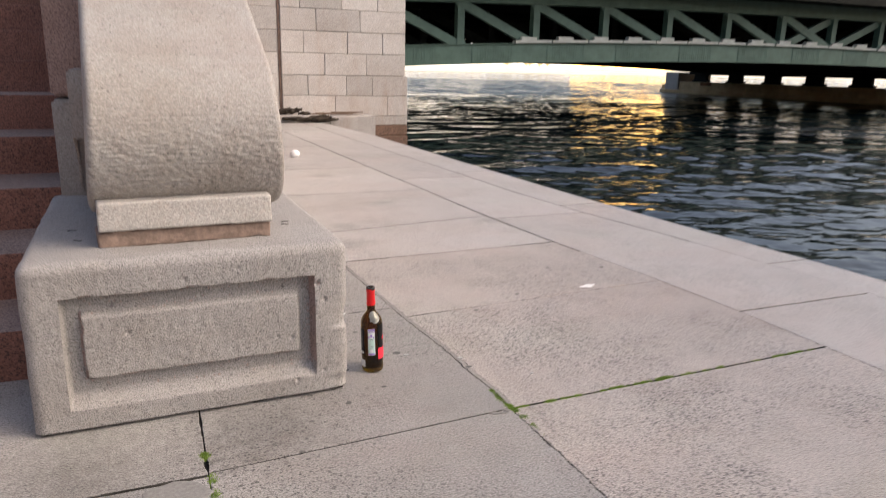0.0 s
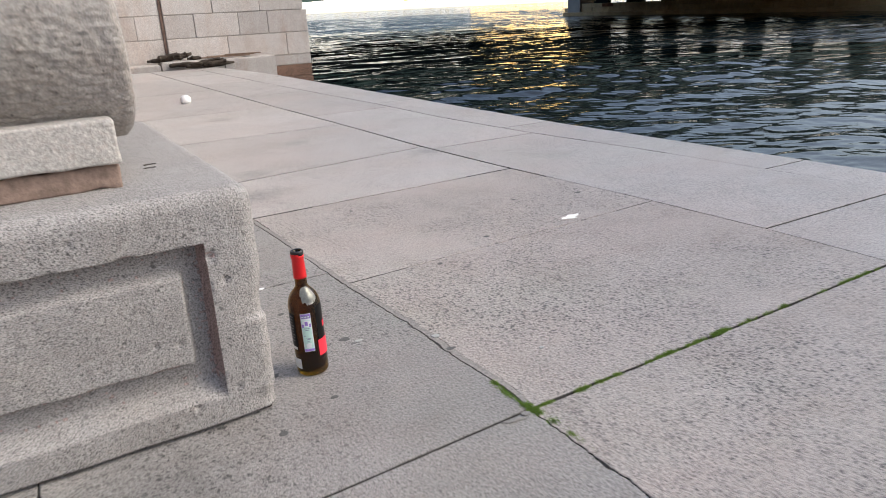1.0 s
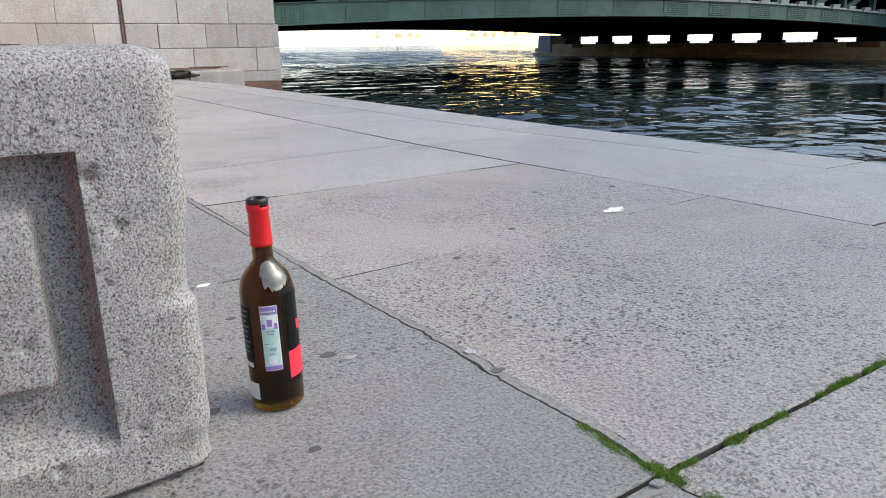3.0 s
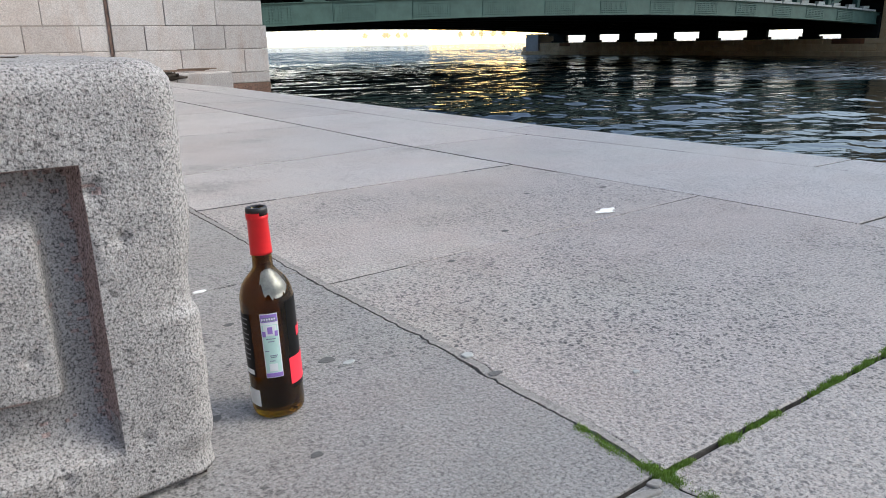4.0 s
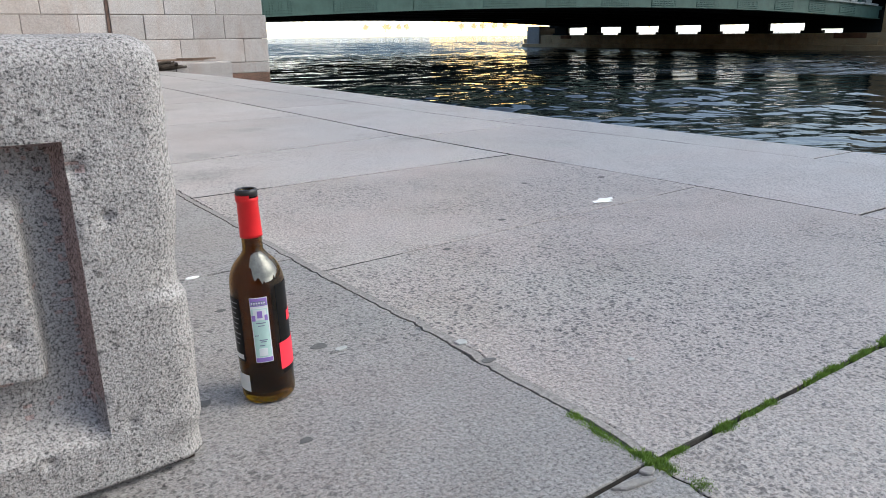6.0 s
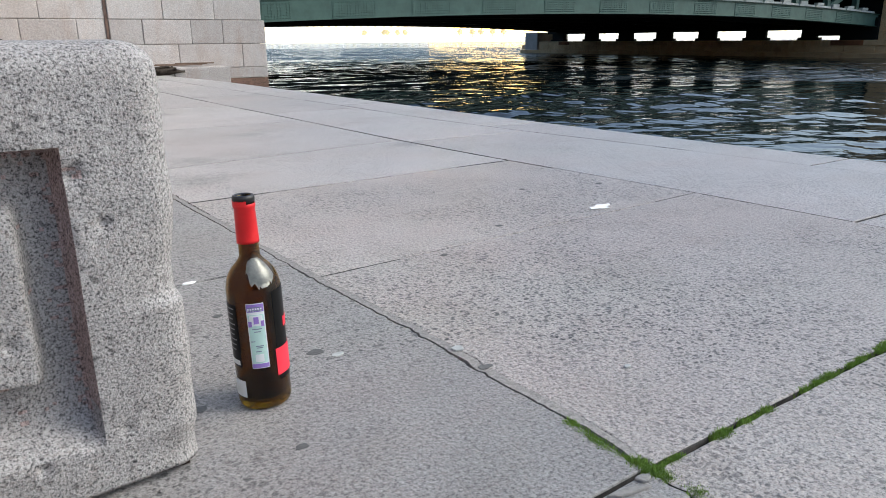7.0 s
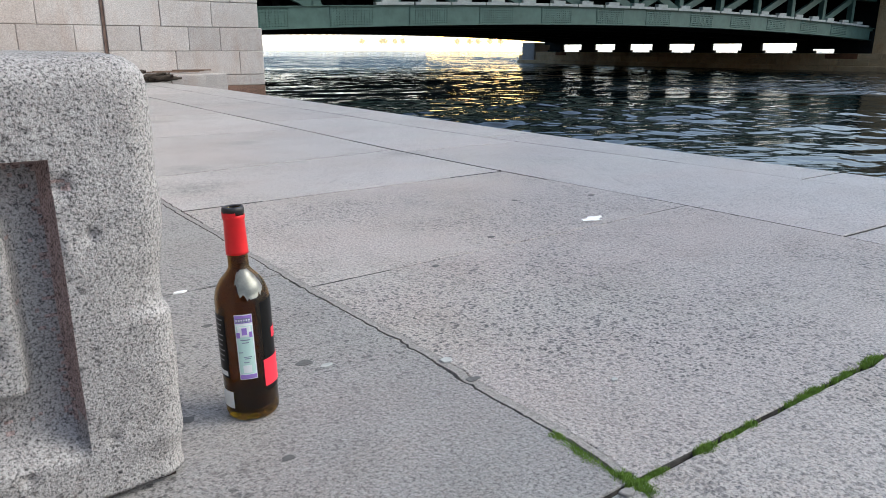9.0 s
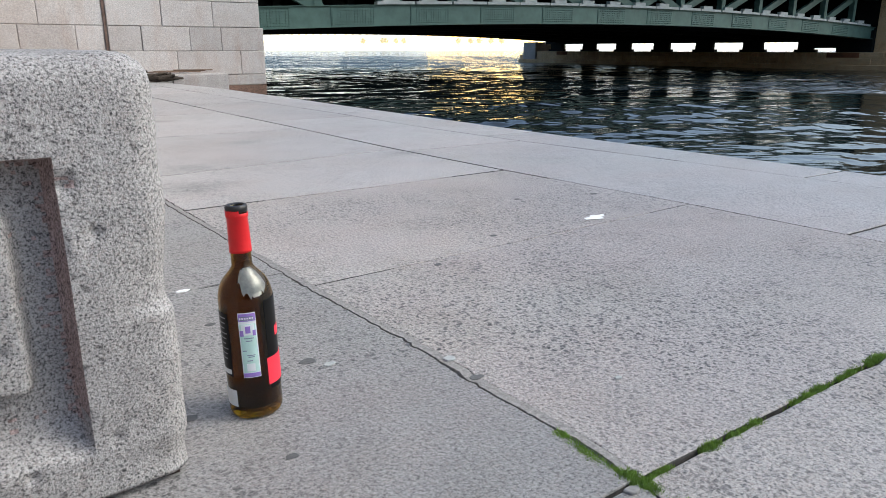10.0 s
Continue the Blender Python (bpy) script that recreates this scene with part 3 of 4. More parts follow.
# local: x from the pedestal's outer edge, y back from its front, z from its top
roll = part("volute", volute(-0.672, -0.144, 0.365, 0.322, 0.25, 32, 3.2, 0.5, 3.0), M_VOLUTE, scroll, smooth=False)


def side_boss(x0, x1):
    """The squared eye of the scroll, standing out from its flank, undercut below."""
    prof = [(0.50, 0.50), (0.50, 0.28)] + [(0.50 + 0.22 * math.sin(a), 0.28 - 0.22 * (1 - math.cos(a))) for a in np.linspace(0.2, 1.5, 8)] + [(1.0, 0.06), (1.0, 0.5)]
    bm = bmesh.new()
    a = [bm.verts.new((x0, y, z)) for y, z in prof]
    b = [bm.verts.new((x1, y, z)) for y, z in prof]
    bm.faces.new(a)
    bm.faces.new(b[::-1])
    for i in range(len(prof)):
        k = (i + 1) % len(prof)
        bm.faces.new((a[i], a[k], b[k], b[i]))
    bmesh.ops.bevel(bm, geom=bm.edges[:], offset=0.008, segments=2, affect="EDGES")
    return bm


part("side_boss", side_boss(-0.728, -0.66), M_VOLUTE, scroll)
part("side_boss", side_boss(-0.2, -0.09), M_VOLUTE, scroll)


def worn_bar(x0, x1, y0, y1, z0, z1, seed, amount=0.003):
    bm = boxes((x0, x1, y0, y1, z0, z1), bevel=0.006)
    bmesh.ops.subdivide_edges(bm, edges=[e for e in bm.edges if e.calc_length() > 0.05], cuts=14, use_grid_fill=True)
    for v in bm.verts:
        v.co += Vector((noise.noise(v.co * 20 + Vector((seed, 0, 0))), noise.noise(v.co * 20 + Vector((0, seed, 0))), noise.noise(v.co * 20 + Vector((0, 0, seed))))) * amount
    return bm


part("plinth_strip", worn_bar(-0.672, -0.178, 0.135, 0.4, 0.05, 0.136, 2.0), M_STRIP, scroll, "pale granite strip", True)
part("mortar_bed", worn_bar(-0.676, -0.182, 0.150, 0.5, 0.0, 0.048, 5.0, 0.008), M_ORANGE, scroll, "crumbling terracotta mortar", True)

for x, y, turn in ((1.012, 2.715, 4), (1.006, 2.675, 4), (0.35, 2.77, -8), (0.378, 2.62, -20)):
    ob = thing("iron_cramp", boxes((-0.013, 0.013, -0.0025, 0.0025, -0.01, 0.001), bevel=0.001), M_IRON, "rusty iron cramp set in the pedestal top", "cramp", group="iron cramps")
    ob.matrix_world = pose(x, y, 0.503, 0, 0, turn)

# ---- bridge ----
BY = 24.5
VERT = [29.7 + 3.09 * k for k in range(-7, 6)]


def chord_z(x):
    return 1.58 - 0.00128 * (x - 28.0) ** 2


def top_z(x):
    return 3.55 - 0.0007 * (x - 29.0) ** 2


def chord_mesh(x0, x1, zf, h, y0, y1, n=48):
    bm = bmesh.new()
    rows = []
    for i in range(n + 1):
        x = x0 + (x1 - x0) * i / n
        z = zf(x)
        rows.append([bm.verts.new((x, y0, z)), bm.verts.new((x, y0, z + h)), bm.verts.new((x, y1, z + h)), bm.verts.new((x, y1, z))])
    for a, b in zip(rows, rows[1:]):
        for k in range(4):
            bm.faces.new((a[k], a[(k + 1) % 4], b[(k + 1) % 4], b[k]))
    bm.faces.new(rows[0])
    bm.faces.new(rows[-1][::-1])
    return bm


bridge = empty("bridge", "green painted riveted steel truss bridge over the river", "bridge", kind="structure")


def girder(y, front):
    # inner girders take the near-black copy, with the deck's shade in the colour
    mat = M_GREEN if front else M_SHADE_STEEL
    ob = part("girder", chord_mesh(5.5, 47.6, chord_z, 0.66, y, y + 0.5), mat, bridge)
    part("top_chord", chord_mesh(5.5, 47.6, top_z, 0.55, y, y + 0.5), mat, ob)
    for i, x in enumerate(VERT):
        bm = bmesh.new()
        zl, zh = chord_z(x) + 0.6, top_z(x) + 0.05
        beam(bm, (x, zl, y + 0.06), (x, zh, y + 0.06), 0.27, 0.3)
        if front:
            # curved gussets at head and foot
            for sx in (-1, 1):
                for (zc, up) in ((zh, -1), (zl, 1)):
                    vs = [(x + sx * 0.12, zc), (x + sx * 0.47, zc)] + [(x + sx * (0.12 + 0.35 * (1 - math.sin(a))), zc + up * 0.35 * (1 - math.cos(a))) for a in np.linspace(0.25, 1.5, 5)]
                    f = [bm.verts.new((vx, y + 0.09, vz)) for vx, vz in vs]
                    k = [bm.verts.new((vx, y + 0.14, vz)) for vx, vz in vs]
                    bm.faces.new(f)
                    bm.faces.new(k[::-1])
                    for q in range(len(f)):
                        r = (q + 1) % len(f)
                        bm.faces.new((f[q], f[r], k[r], k[q]))
        part("post", bm, mat, ob)
        if i + 1 < len(VERT):
            x2 = VERT[i + 1]
            down = (x, top_z(x), x2, chord_z(x2) + 0.62)
            rise = (x, chord_z(x) + 0.62, x2, top_z(x2))
            mid = (x + x2) / 2
            for d in ([down] if mid < 27 else [rise] if mid > 31 else [down, rise]):
                bm = bmesh.new()
                beam(bm, (d[0], d[1], y + (0.1 if d is down else 0.16)), (d[2], d[3]), 0.31, 0.2)
                part("brace", bm, mat, ob)
    return ob


for k, y in enumerate((BY, 28.3, 32.4, 36.4, 40.4, 44.4, 48.4, 52.4)):
    gd = girder(y, k == 0)
    if k == 0:
        # rivets and cover plates on the outer face
        bm = bmesh.new()
        rng = random.Random(5)
        cover = bmesh.new()
        for j, cx in enumerate(np.arange(8.5, 46, 3.13)):
            for c in range(16):
                for r in range(7):
                    if r in (2, 3, 4) and c % 3 == 1:
                        continue
                    x, z = cx + c * 0.105, chord_z(cx + c * 0.105) + 0.06 + r * 0.09
                    bmesh.ops.create_cone(bm, segments=6, radius1=0.022, radius2=0.012, depth=0.03, matrix=Matrix.Translation((x, y - 0.012, z)) @ Matrix.Rotation(radians(90), 4, "X"))
            box(cover, cx - 0.05, cx - 0.02, y - 0.02, y + 0.01, chord_z(cx) - 0.02, chord_z(cx) + 0.67)
        tagged(part("rivets", bm, M_GREEN, gd), kind="stuff")
        part("joint_strips", cover, M_GREEN, gd)
        part("lower_flange", chord_mesh(5.5, 47.6, lambda x: chord_z(x) - 0.03, 0.028, y - 0.14, y + 0.5), M_GREEN, gd)
        part("upper_flange", chord_mesh(5.5, 47.6, lambda x: chord_z(x) + 0.662, 0.025, y - 0.08, y + 0.5), M_GREEN, gd)
        # ledge plates coloured pale to paint the sky light the flange catches
        for j, x in enumerate(np.arange(13.3, 46.4, 1.6)):
            a, b = x, x + rng.uniform(1.46, 1.56)
            m = part("ledge_plate", chord_mesh(a, b, lambda v: chord_z(v) + 0.69, 0.1, y - 0.13, y + 0.12, 3), M_PLATE, gd, "ledge plate with caught sky light painted pale")
            t = part("ledge_block", boxes((a + 0.3, a + 0.95, y - 0.02, y + 0.2, chord_z(a) + 0.79, chord_z(a) + 0.93)), M_PLATE, gd)

deck = part("deck", boxes((5.0, 90, BY - 1.6, 55.0, 4.12, 4.45)), M_SHADE_STEEL, bridge, "deck slab painted black as if in shade")
part("fascia", boxes((5.0, 60, BY - 1.75, BY - 1.6, 4.0, 4.5)), M_SHADE_STEEL, bridge, "fascia beam of the deck, painted black as if in shade")
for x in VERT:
    part("cross_beam", boxes((x - 0.15, x + 0.15, BY + 0.5, 52.4, chord_z(x) + 0.15, chord_z(x) + 0.62)), M_SHADE_STEEL, bridge)
part("underside_plate", chord_mesh(5.5, 47.6, lambda x: chord_z(x) + 0.45, 0.08, BY + 0.52, 52.3), M_SHADE_STEEL, bridge)

# ---- bridge pier ----
PIX = 46.5
pier = empty("bridge_pier", "low tan granite bridge pier with rust stains at the waterline", "pier", kind="structure")
rng = random.Random(3)
y = 23.2
while y < 54.5:
    ln = rng.uniform(1.6, 2.6)
    for z0, z1 in ((-0.42, -0.03), (-0.02, 0.3)):
        o = 0.7 if z0 < -0.2 else 0.0
        part("stone", boxes((PIX, PIX + 0.6, y + o, y + ln - 0.03 + o, z0, z1), bevel=0.02), M_PIER, pier)
    y += ln
part("core", boxes((PIX + 0.05, PIX + 3.6, 20, 55.5, -2, 0.27)), M_PIER, pier)
part("footing", boxes((PIX - 0.25, PIX + 3.8, 20, 56.8, -2, -0.44), bevel=0.05), M_PIER, pier)
bm = boxes((PIX - 0.15, PIX + 3.7, 54.4, 56.2, -1.5, 1.12), bevel=0.06)
part("end_block", bm, M_WALL, pier, "pale cutwater block")
part("tower", boxes((PIX + 1.0, PIX + 4.5, 21.5, 24.3, -1.5, 6.5), bevel=0.05), M_PIER, pier, "tan granite pier tower")
for yc in (28.55, 32.4, 36.4, 40.4, 44.4, 48.4, 52.6):
    hw = 0.5 if yc < 29 else 0.74
    part("bearing_pad", boxes((PIX + 0.75, PIX + 1.15, yc - hw - 0.22, yc + hw + 0.22, 0.27, 0.47), bevel=0.02), M_SHADE_STEEL, pier)
    part("bearing", boxes((PIX + 0.8, PIX + 1.1, yc - hw, yc + hw, 0.47, 1.4)), M_SHADE_STEEL, pier)
part("cap_beam", boxes((PIX + 0.75, PIX + 1.2, 26.4, 54.0, 0.93, 1.5)), M_SHADE_STEEL, pier)
# black boxes added to fill the gaps by the tower with painted shade
part("shade_filler", boxes((PIX + 0.8, PIX + 1.2, 24.3, 26.5, 0.27, 1.6)), M_SHADE_STEEL, pier)
part("shade_filler", boxes((PIX + 1.25, PIX + 1.6, 24.4, 54.0, 1.55, 4.2)), M_SHADE_STEEL, pier)
part("end_beam", boxes((PIX + 0.8, PIX + 1.2, 26.5, 28.1, 0.56, 1.6)), M_SHADE_STEEL, pier)
part("rust_streak", boxes((PIX - 0.012, PIX, 24.6, 26.6, -0.02, 0.29)), M_RUST, pier)
part("rust_streak", boxes((PIX - 0.012, PIX, 50.2, 51.6, 0.0, 0.28)), M_RUST, pier)

# ---- far bank ----
FAR = pose(225, 400, 0, 0, 0, -31.0)
bank = empty("far_bank", "far river bank with an embankment wall, glowing as if sunlit", "river bank", FAR, kind="structure")
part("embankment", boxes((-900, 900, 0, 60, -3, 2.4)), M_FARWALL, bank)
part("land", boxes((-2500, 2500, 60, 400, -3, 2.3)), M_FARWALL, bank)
rng = random.Random(11)
x = -380
while x < 420:
    wd, ht = rng.uniform(22, 45), rng.uniform(14, 20)
    gold = 0 < x < 95
    house = empty("house", "pale facade on the far river bank, glowing as if sunlit" if not gold else "yellow facade on the far river bank, glowing as if sunlit", "building", FAR @ pose(x, 62, 2.3), group="far bank houses")
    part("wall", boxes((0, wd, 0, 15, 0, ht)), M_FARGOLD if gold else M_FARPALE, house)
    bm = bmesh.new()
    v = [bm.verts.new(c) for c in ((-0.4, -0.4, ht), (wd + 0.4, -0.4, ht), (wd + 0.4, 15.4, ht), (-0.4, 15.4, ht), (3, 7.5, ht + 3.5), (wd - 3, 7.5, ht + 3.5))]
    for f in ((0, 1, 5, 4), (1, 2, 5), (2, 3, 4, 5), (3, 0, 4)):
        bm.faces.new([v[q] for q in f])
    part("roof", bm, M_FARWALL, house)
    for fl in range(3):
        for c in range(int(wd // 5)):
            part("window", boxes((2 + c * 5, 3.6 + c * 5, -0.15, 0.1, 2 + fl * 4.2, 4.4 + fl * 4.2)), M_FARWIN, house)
    x += wd + 0.4


def far_tree():
    t = empty("tree", "round tree on the far embankment, glowing as if sunlit", "tree", group="far bank trees")
    bm = bmesh.new()
    bmesh.ops.create_cone(bm, segments=6, radius1=0.3, radius2=0.2, depth=2.4, matrix=Matrix.Translation((0, 0, 1.2)))
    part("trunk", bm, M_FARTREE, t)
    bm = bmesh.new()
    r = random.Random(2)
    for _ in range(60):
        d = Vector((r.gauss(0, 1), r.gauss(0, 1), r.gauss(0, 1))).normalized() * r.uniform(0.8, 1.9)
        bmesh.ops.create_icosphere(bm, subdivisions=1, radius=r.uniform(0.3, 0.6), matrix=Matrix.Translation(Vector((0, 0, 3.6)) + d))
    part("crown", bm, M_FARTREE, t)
    return t


proto = far_tree()
proto.matrix_world = FAR @ pose(-19, 30, 2.3)
for x in (-7, -3, 2, 7, 45, 52, 59, 65, 74, 120, 133, 141, 150, 162, 171, 183):
    copy_thing(proto, FAR @ pose(x + rng.uniform(-1, 1), 30, 2.3, 0, 0, rng.uniform(0, 300)))

# ---- bottle ----
BX, BYY = 1.2615, 2.508
FACE = -106.0
bottle = empty("wine_bottle", "empty brown glass wine bottle with red capsule standing on the quay", "bottle", pose(BX + 0.004, BYY, 0.002) @ pose(0, 0, 0, 0, -1.3, -17) @ pose(0, 0, 0, 0, 0, FACE + 17))
R = 0.0372
outer = [(0.0, 0.012), (0.02, 0.006), (0.03, 0.001), (0.034, 0.0005), (R - 0.001, 0.004), (R, 0.009), (R, 0.17)]
SHOULDER = [(0.0, 1.0), (0.1, 0.985), (0.2, 0.955), (0.3, 0.91), (0.4, 0.845), (0.5, 0.755), (0.6, 0.635), (0.68, 0.505), (0.76, 0.355), (0.84, 0.205), (0.92, 0.085), (1.0, 0.0)]
for a, s in SHOULDER[1:]:
    outer.append((0.0140 + (R - 0.0140) * s, 0.17 + 0.048 * a))
outer += [(0.0137, 0.232), (0.0132, 0.262), (0.0128, 0.284), (0.0141, 0.2855), (0.0144, 0.293), (0.0136, 0.2995), (0.0115, 0.3005), (0.0092, 0.2995)]
inner = [(0.0090, 0.29), (0.0092, 0.25), (0.0102, 0.225)]
for a, s in SHOULDER[::-1]:
    inner.append((0.0107 + (R - 0.003 - 0.0107) * s, 0.168 + 0.048 * a))
inner += [(R - 0.003, 0.02), (R - 0.006, 0.011), (0.025, 0.010), (0.012, 0.022), (0.0, 0.026)]
part("glass_body", lathe(outer + inner, 72), M_GLASS, bottle, smooth=True)


def wrap(a0, a1, z0, z1, r, thick=0.0003, seed=None, ragged=0.0):
    """A label bent round the bottle: angles in degrees from the side it shows, as seen left to right."""
    bm = bmesh.new()
    n = max(3, int(abs(a1 - a0) / 3))
    rows = []
    for i in range(n + 1):
        a = radians(a0 + (a1 - a0) * i / n)
        lo_, hi_ = z0, z1
        if seed is not None:
            lo_ += ragged * noise.noise(Vector((i * 0.9, seed, 0)))
            hi_ += ragged * noise.noise(Vector((i * 0.9, seed, 7)))
        c, s = math.cos(a), math.sin(a)
        rows.append([bm.verts.new((rr * c, rr * s, z)) for rr, z in ((r, lo_), (r + thick, lo_), (r + thick, hi_), (r, hi_))])
    for a, b in zip(rows, rows[1:]):
        for k in range(4):
            bm.faces.new((a[k], a[(k + 1) % 4], b[(k + 1) % 4], b[k]))
    bm.faces.new(rows[0])
    bm.faces.new(rows[-1][::-1])
    return bm


cap = lathe([(0.0152, 0.2365), (0.0150, 0.240), (0.0139, 0.284), (0.0150, 0.2855), (0.0150, 0.2900), (0.0146, 0.2905), (0.0132, 0.284), (0.0141, 0.2368)], 64, True)
part("capsule", cap, M_FOIL, bottle, "torn bright red foil capsule", True)
part("capsule_flap", wrap(-170, 10, 0.289, 0.2945, 0.0149, 0.0003, 2.0, 0.003), M_FOIL, bottle)
part("neck_ring", lathe([(0.0146, 0.2925), (0.0149, 0.2985), (0.0139, 0.3012), (0.0117, 0.3018), (0.0108, 0.3005), (0.0110, 0.2925)], 48, True), M_BLACKFOIL, bottle, "dark rim of the mouth", True)
# ragged pale patch on the shoulder: a sky reflection made as a mesh
bm = bmesh.new()
rows = []
for i in range(25):
    u = i / 24
    a = radians(-17 + 74 * u)
    lo_ = 0.20 + 0.42 * (2 * u - 1) ** 2 * (0.6 if u > 0.5 else 1.0) + 0.22 * noise.noise(Vector((u * 9, 1.0, 0))) + 0.12 * noise.noise(Vector((u * 25, 1.0, 0)))
    hi_ = 1.06 - 0.2 * (2 * u - 1) ** 2 + 0.1 * noise.noise(Vector((u * 8, 5.0, 0)))
    row = []
    for k in range(7):
        h = min(1.0, max(0.0, lo_ + (max(hi_, lo_ + 0.02) - lo_) * k / 6)) * 0.97
        r_ = 0.0140 + (R - 0.0140) * float(np.interp(h, [q[0] for q in SHOULDER], [q[1] for q in SHOULDER])) + 0.0004
        row.append(bm.verts.new((r_ * math.cos(a), r_ * math.sin(a), 0.1702 + 0.048 * h)))
    rows.append(row)
for a, b in zip(rows, rows[1:]):
    for k in range(6):
        bm.faces.new((a[k], a[k + 1], b[k + 1], b[k]))
bmesh.ops.solidify(bm, geom=bm.faces[:], thickness=0.0002)
# dark fill added inside the foot to darken the glass there
part("foot_fill", lathe([(0.0, 0.0265), (0.013, 0.0225), (0.026, 0.0105), (0.0305, 0.0115), (0.0338, 0.02), (0.0338, 0.033), (0.0, 0.0335)], 48), M_FOOT_FILL, bottle, "dark fill added in the foot of the bottle", True)
part("sky_patch", bm, M_SKY_PATCH, bottle, "ragged pale patch painted as sky reflected in the shoulder", True)
stamp = part("tax_stamp", wrap(-21, 15, 0.058, 0.153, R + 0.0002), M_LABELWHITE, bottle, "tall paper stamp in white, mint and purple")
part("stamp_field", wrap(-19, 13, 0.066, 0.137, R + 0.0006), M_MINT, stamp)
part("stamp_band", wrap(-20, 14, 0.059, 0.065, R + 0.0006), M_PURPLE, stamp)
part("stamp_band", wrap(-20, 14, 0.141, 0.152, R + 0.0006), M_PURPLE, stamp)
part("stamp_emblem", wrap(-16, 10, 0.121, 0.136, R + 0.001), M_LABELWHITE, stamp)
part("stamp_emblem", wrap(-8, 2, 0.124, 0.134, R + 0.0014), M_PURPLE, stamp)
for z, a0, a1 in ((0.130, -17, 13), (0.134, -15, 11), (0.103, -12, 8), (0.099, -9, 5), (0.085, -17, -8), (0.078, -9, 8), (0.0755, -7, 6), (0.070, -10, 2)):
    part("print_bar", wrap(a0, a1 - 1, z + 0.013, z + 0.0142, R + 0.0014), M_INK, stamp)
for a0 in (-18, -13, -8, -3, 2, 7):
    part("print_bar", wrap(a0, a0 + 3, 0.1425, 0.1465, R + 0.0010), M_LABELWHITE, stamp)
part("stamp_emblem", wrap(-19, -12, 0.120, 0.128, R + 0.0014), M_PURPLE, stamp)
part("stamp_emblem", wrap(6, 12, 0.120, 0.128, R + 0.0014), M_PURPLE, stamp)
part("stamp_panel", wrap(-12, 5, 0.068, 0.079, R + 0.001), M_LABELWHITE, stamp)
lab = part("front_label", wrap(36, 150, 0.034, 0.165, R + 0.0002), M_LABELBLACK, bottle, "black and red paper label")
part("red_field", wrap(31, 110, 0.041, 0.081, R + 0.0007), M_LABELRED, lab)
part("red_motif", wrap(62, 84, 0.108, 0.122, R + 0.0007, 0.0003, 4.0, 0.004), M_LABELRED, lab)
back = part("back_label", wrap(-130, -46, 0.058, 0.150, R + 0.0002), M_LABELBLACK, bottle, "black back label with small print")
for k in range(9):
    part("print_bar", wrap(-110, -52 - (k % 3) * 3, 0.143 - k * 0.0075, 0.1445 - k * 0.0075, R + 0.0007), M_GREYINK, back)
part("print_block", wrap(-80, -50, 0.061, 0.068, R + 0.0007), M_LABELWHITE, back)
for ob in (stamp, lab, back):
    ob.location.z = 0.007
part("small_label", wrap(-95, -42, 0.019, 0.044, R + 0.0003), M_LABELWHITE, bottle, "small white paper label at the foot")

# ---- ledge, driftwood and litter at the abutment ----
ledge = empty("stone_ledge", "low stained granite ledge at the foot of the abutment wall", "ledge", kind="structure")
for x0, x1, z1 in ((1.6, 2.7, 0.1), (2.72, 3.72, 0.13), (3.74, 4.62, 0.12)):
    part("ledge_stone", slab([(x0, 13.55), (x1, 13.55), (x1, 13.98), (x0, 13.98)], 0.9, z1, 0.01, 0.02, 0.08, x0), M_WALL, ledge)
part("wet_stone", boxes((4.63, WALL_X - 0.02, 13.93, 13.985, -1.4, -0.33)), M_WET, ledge)


def driftwood(x, y, z, turn, length, thick, seed, lift=0.0):
    bm = bmesh.new()
    rows = []
    for i in range(11):
        u = i / 10
        c = Vector((length * (u - 0.5), 0.12 * noise.noise(Vector((u * 3, seed, 0))), 0.02 + lift * u + 0.02 * noise.noise(Vector((u * 3, seed, 4)))))
        r = 1.7 * thick * (0.5 + 0.5 * math.sin(math.pi * min(0.95, u + 0.1))) * (1 + 0.4 * noise.noise(Vector((u * 6, seed, 9))))
        rows.append([bm.verts.new(c + Vector((0, r * math.cos(k * 0.785), r * 0.8 * math.sin(k * 0.785)))) for k in range(8)])
    for a, b in zip(rows, rows[1:]):
        for k in range(8):
            bm.faces.new((a[k], a[(k + 1) % 8], b[(k + 1) % 8], b[k]))
    bm.faces.new(rows[0])
    bm.faces.new(rows[-1][::-1])
    ob = thing("driftwood", bm, M_WOOD, "dark wet driftwood lying against the stone ledge", "driftwood", True, group="driftwood at the wall")
    ob.matrix_world = pose(x, y, z, 0, 0, turn)


rng = random.Random(14)
for i in range(16):
    on_ledge = i % 2 == 0
    driftwood(rng.uniform(2.75, 3.4) if on_ledge else rng.uniform(2.95, 3.62), rng.uniform(13.7, 13.88) if on_ledge else rng.uniform(13.36, 13.5), (0.13 if on_ledge else 0.02) + 0.012 * (i % 4), rng.uniform(-40, 40), rng.uniform(0.22, 0.6), rng.uniform(0.018, 0.038), i * 2.3, rng.uniform(0.0, 0.1))
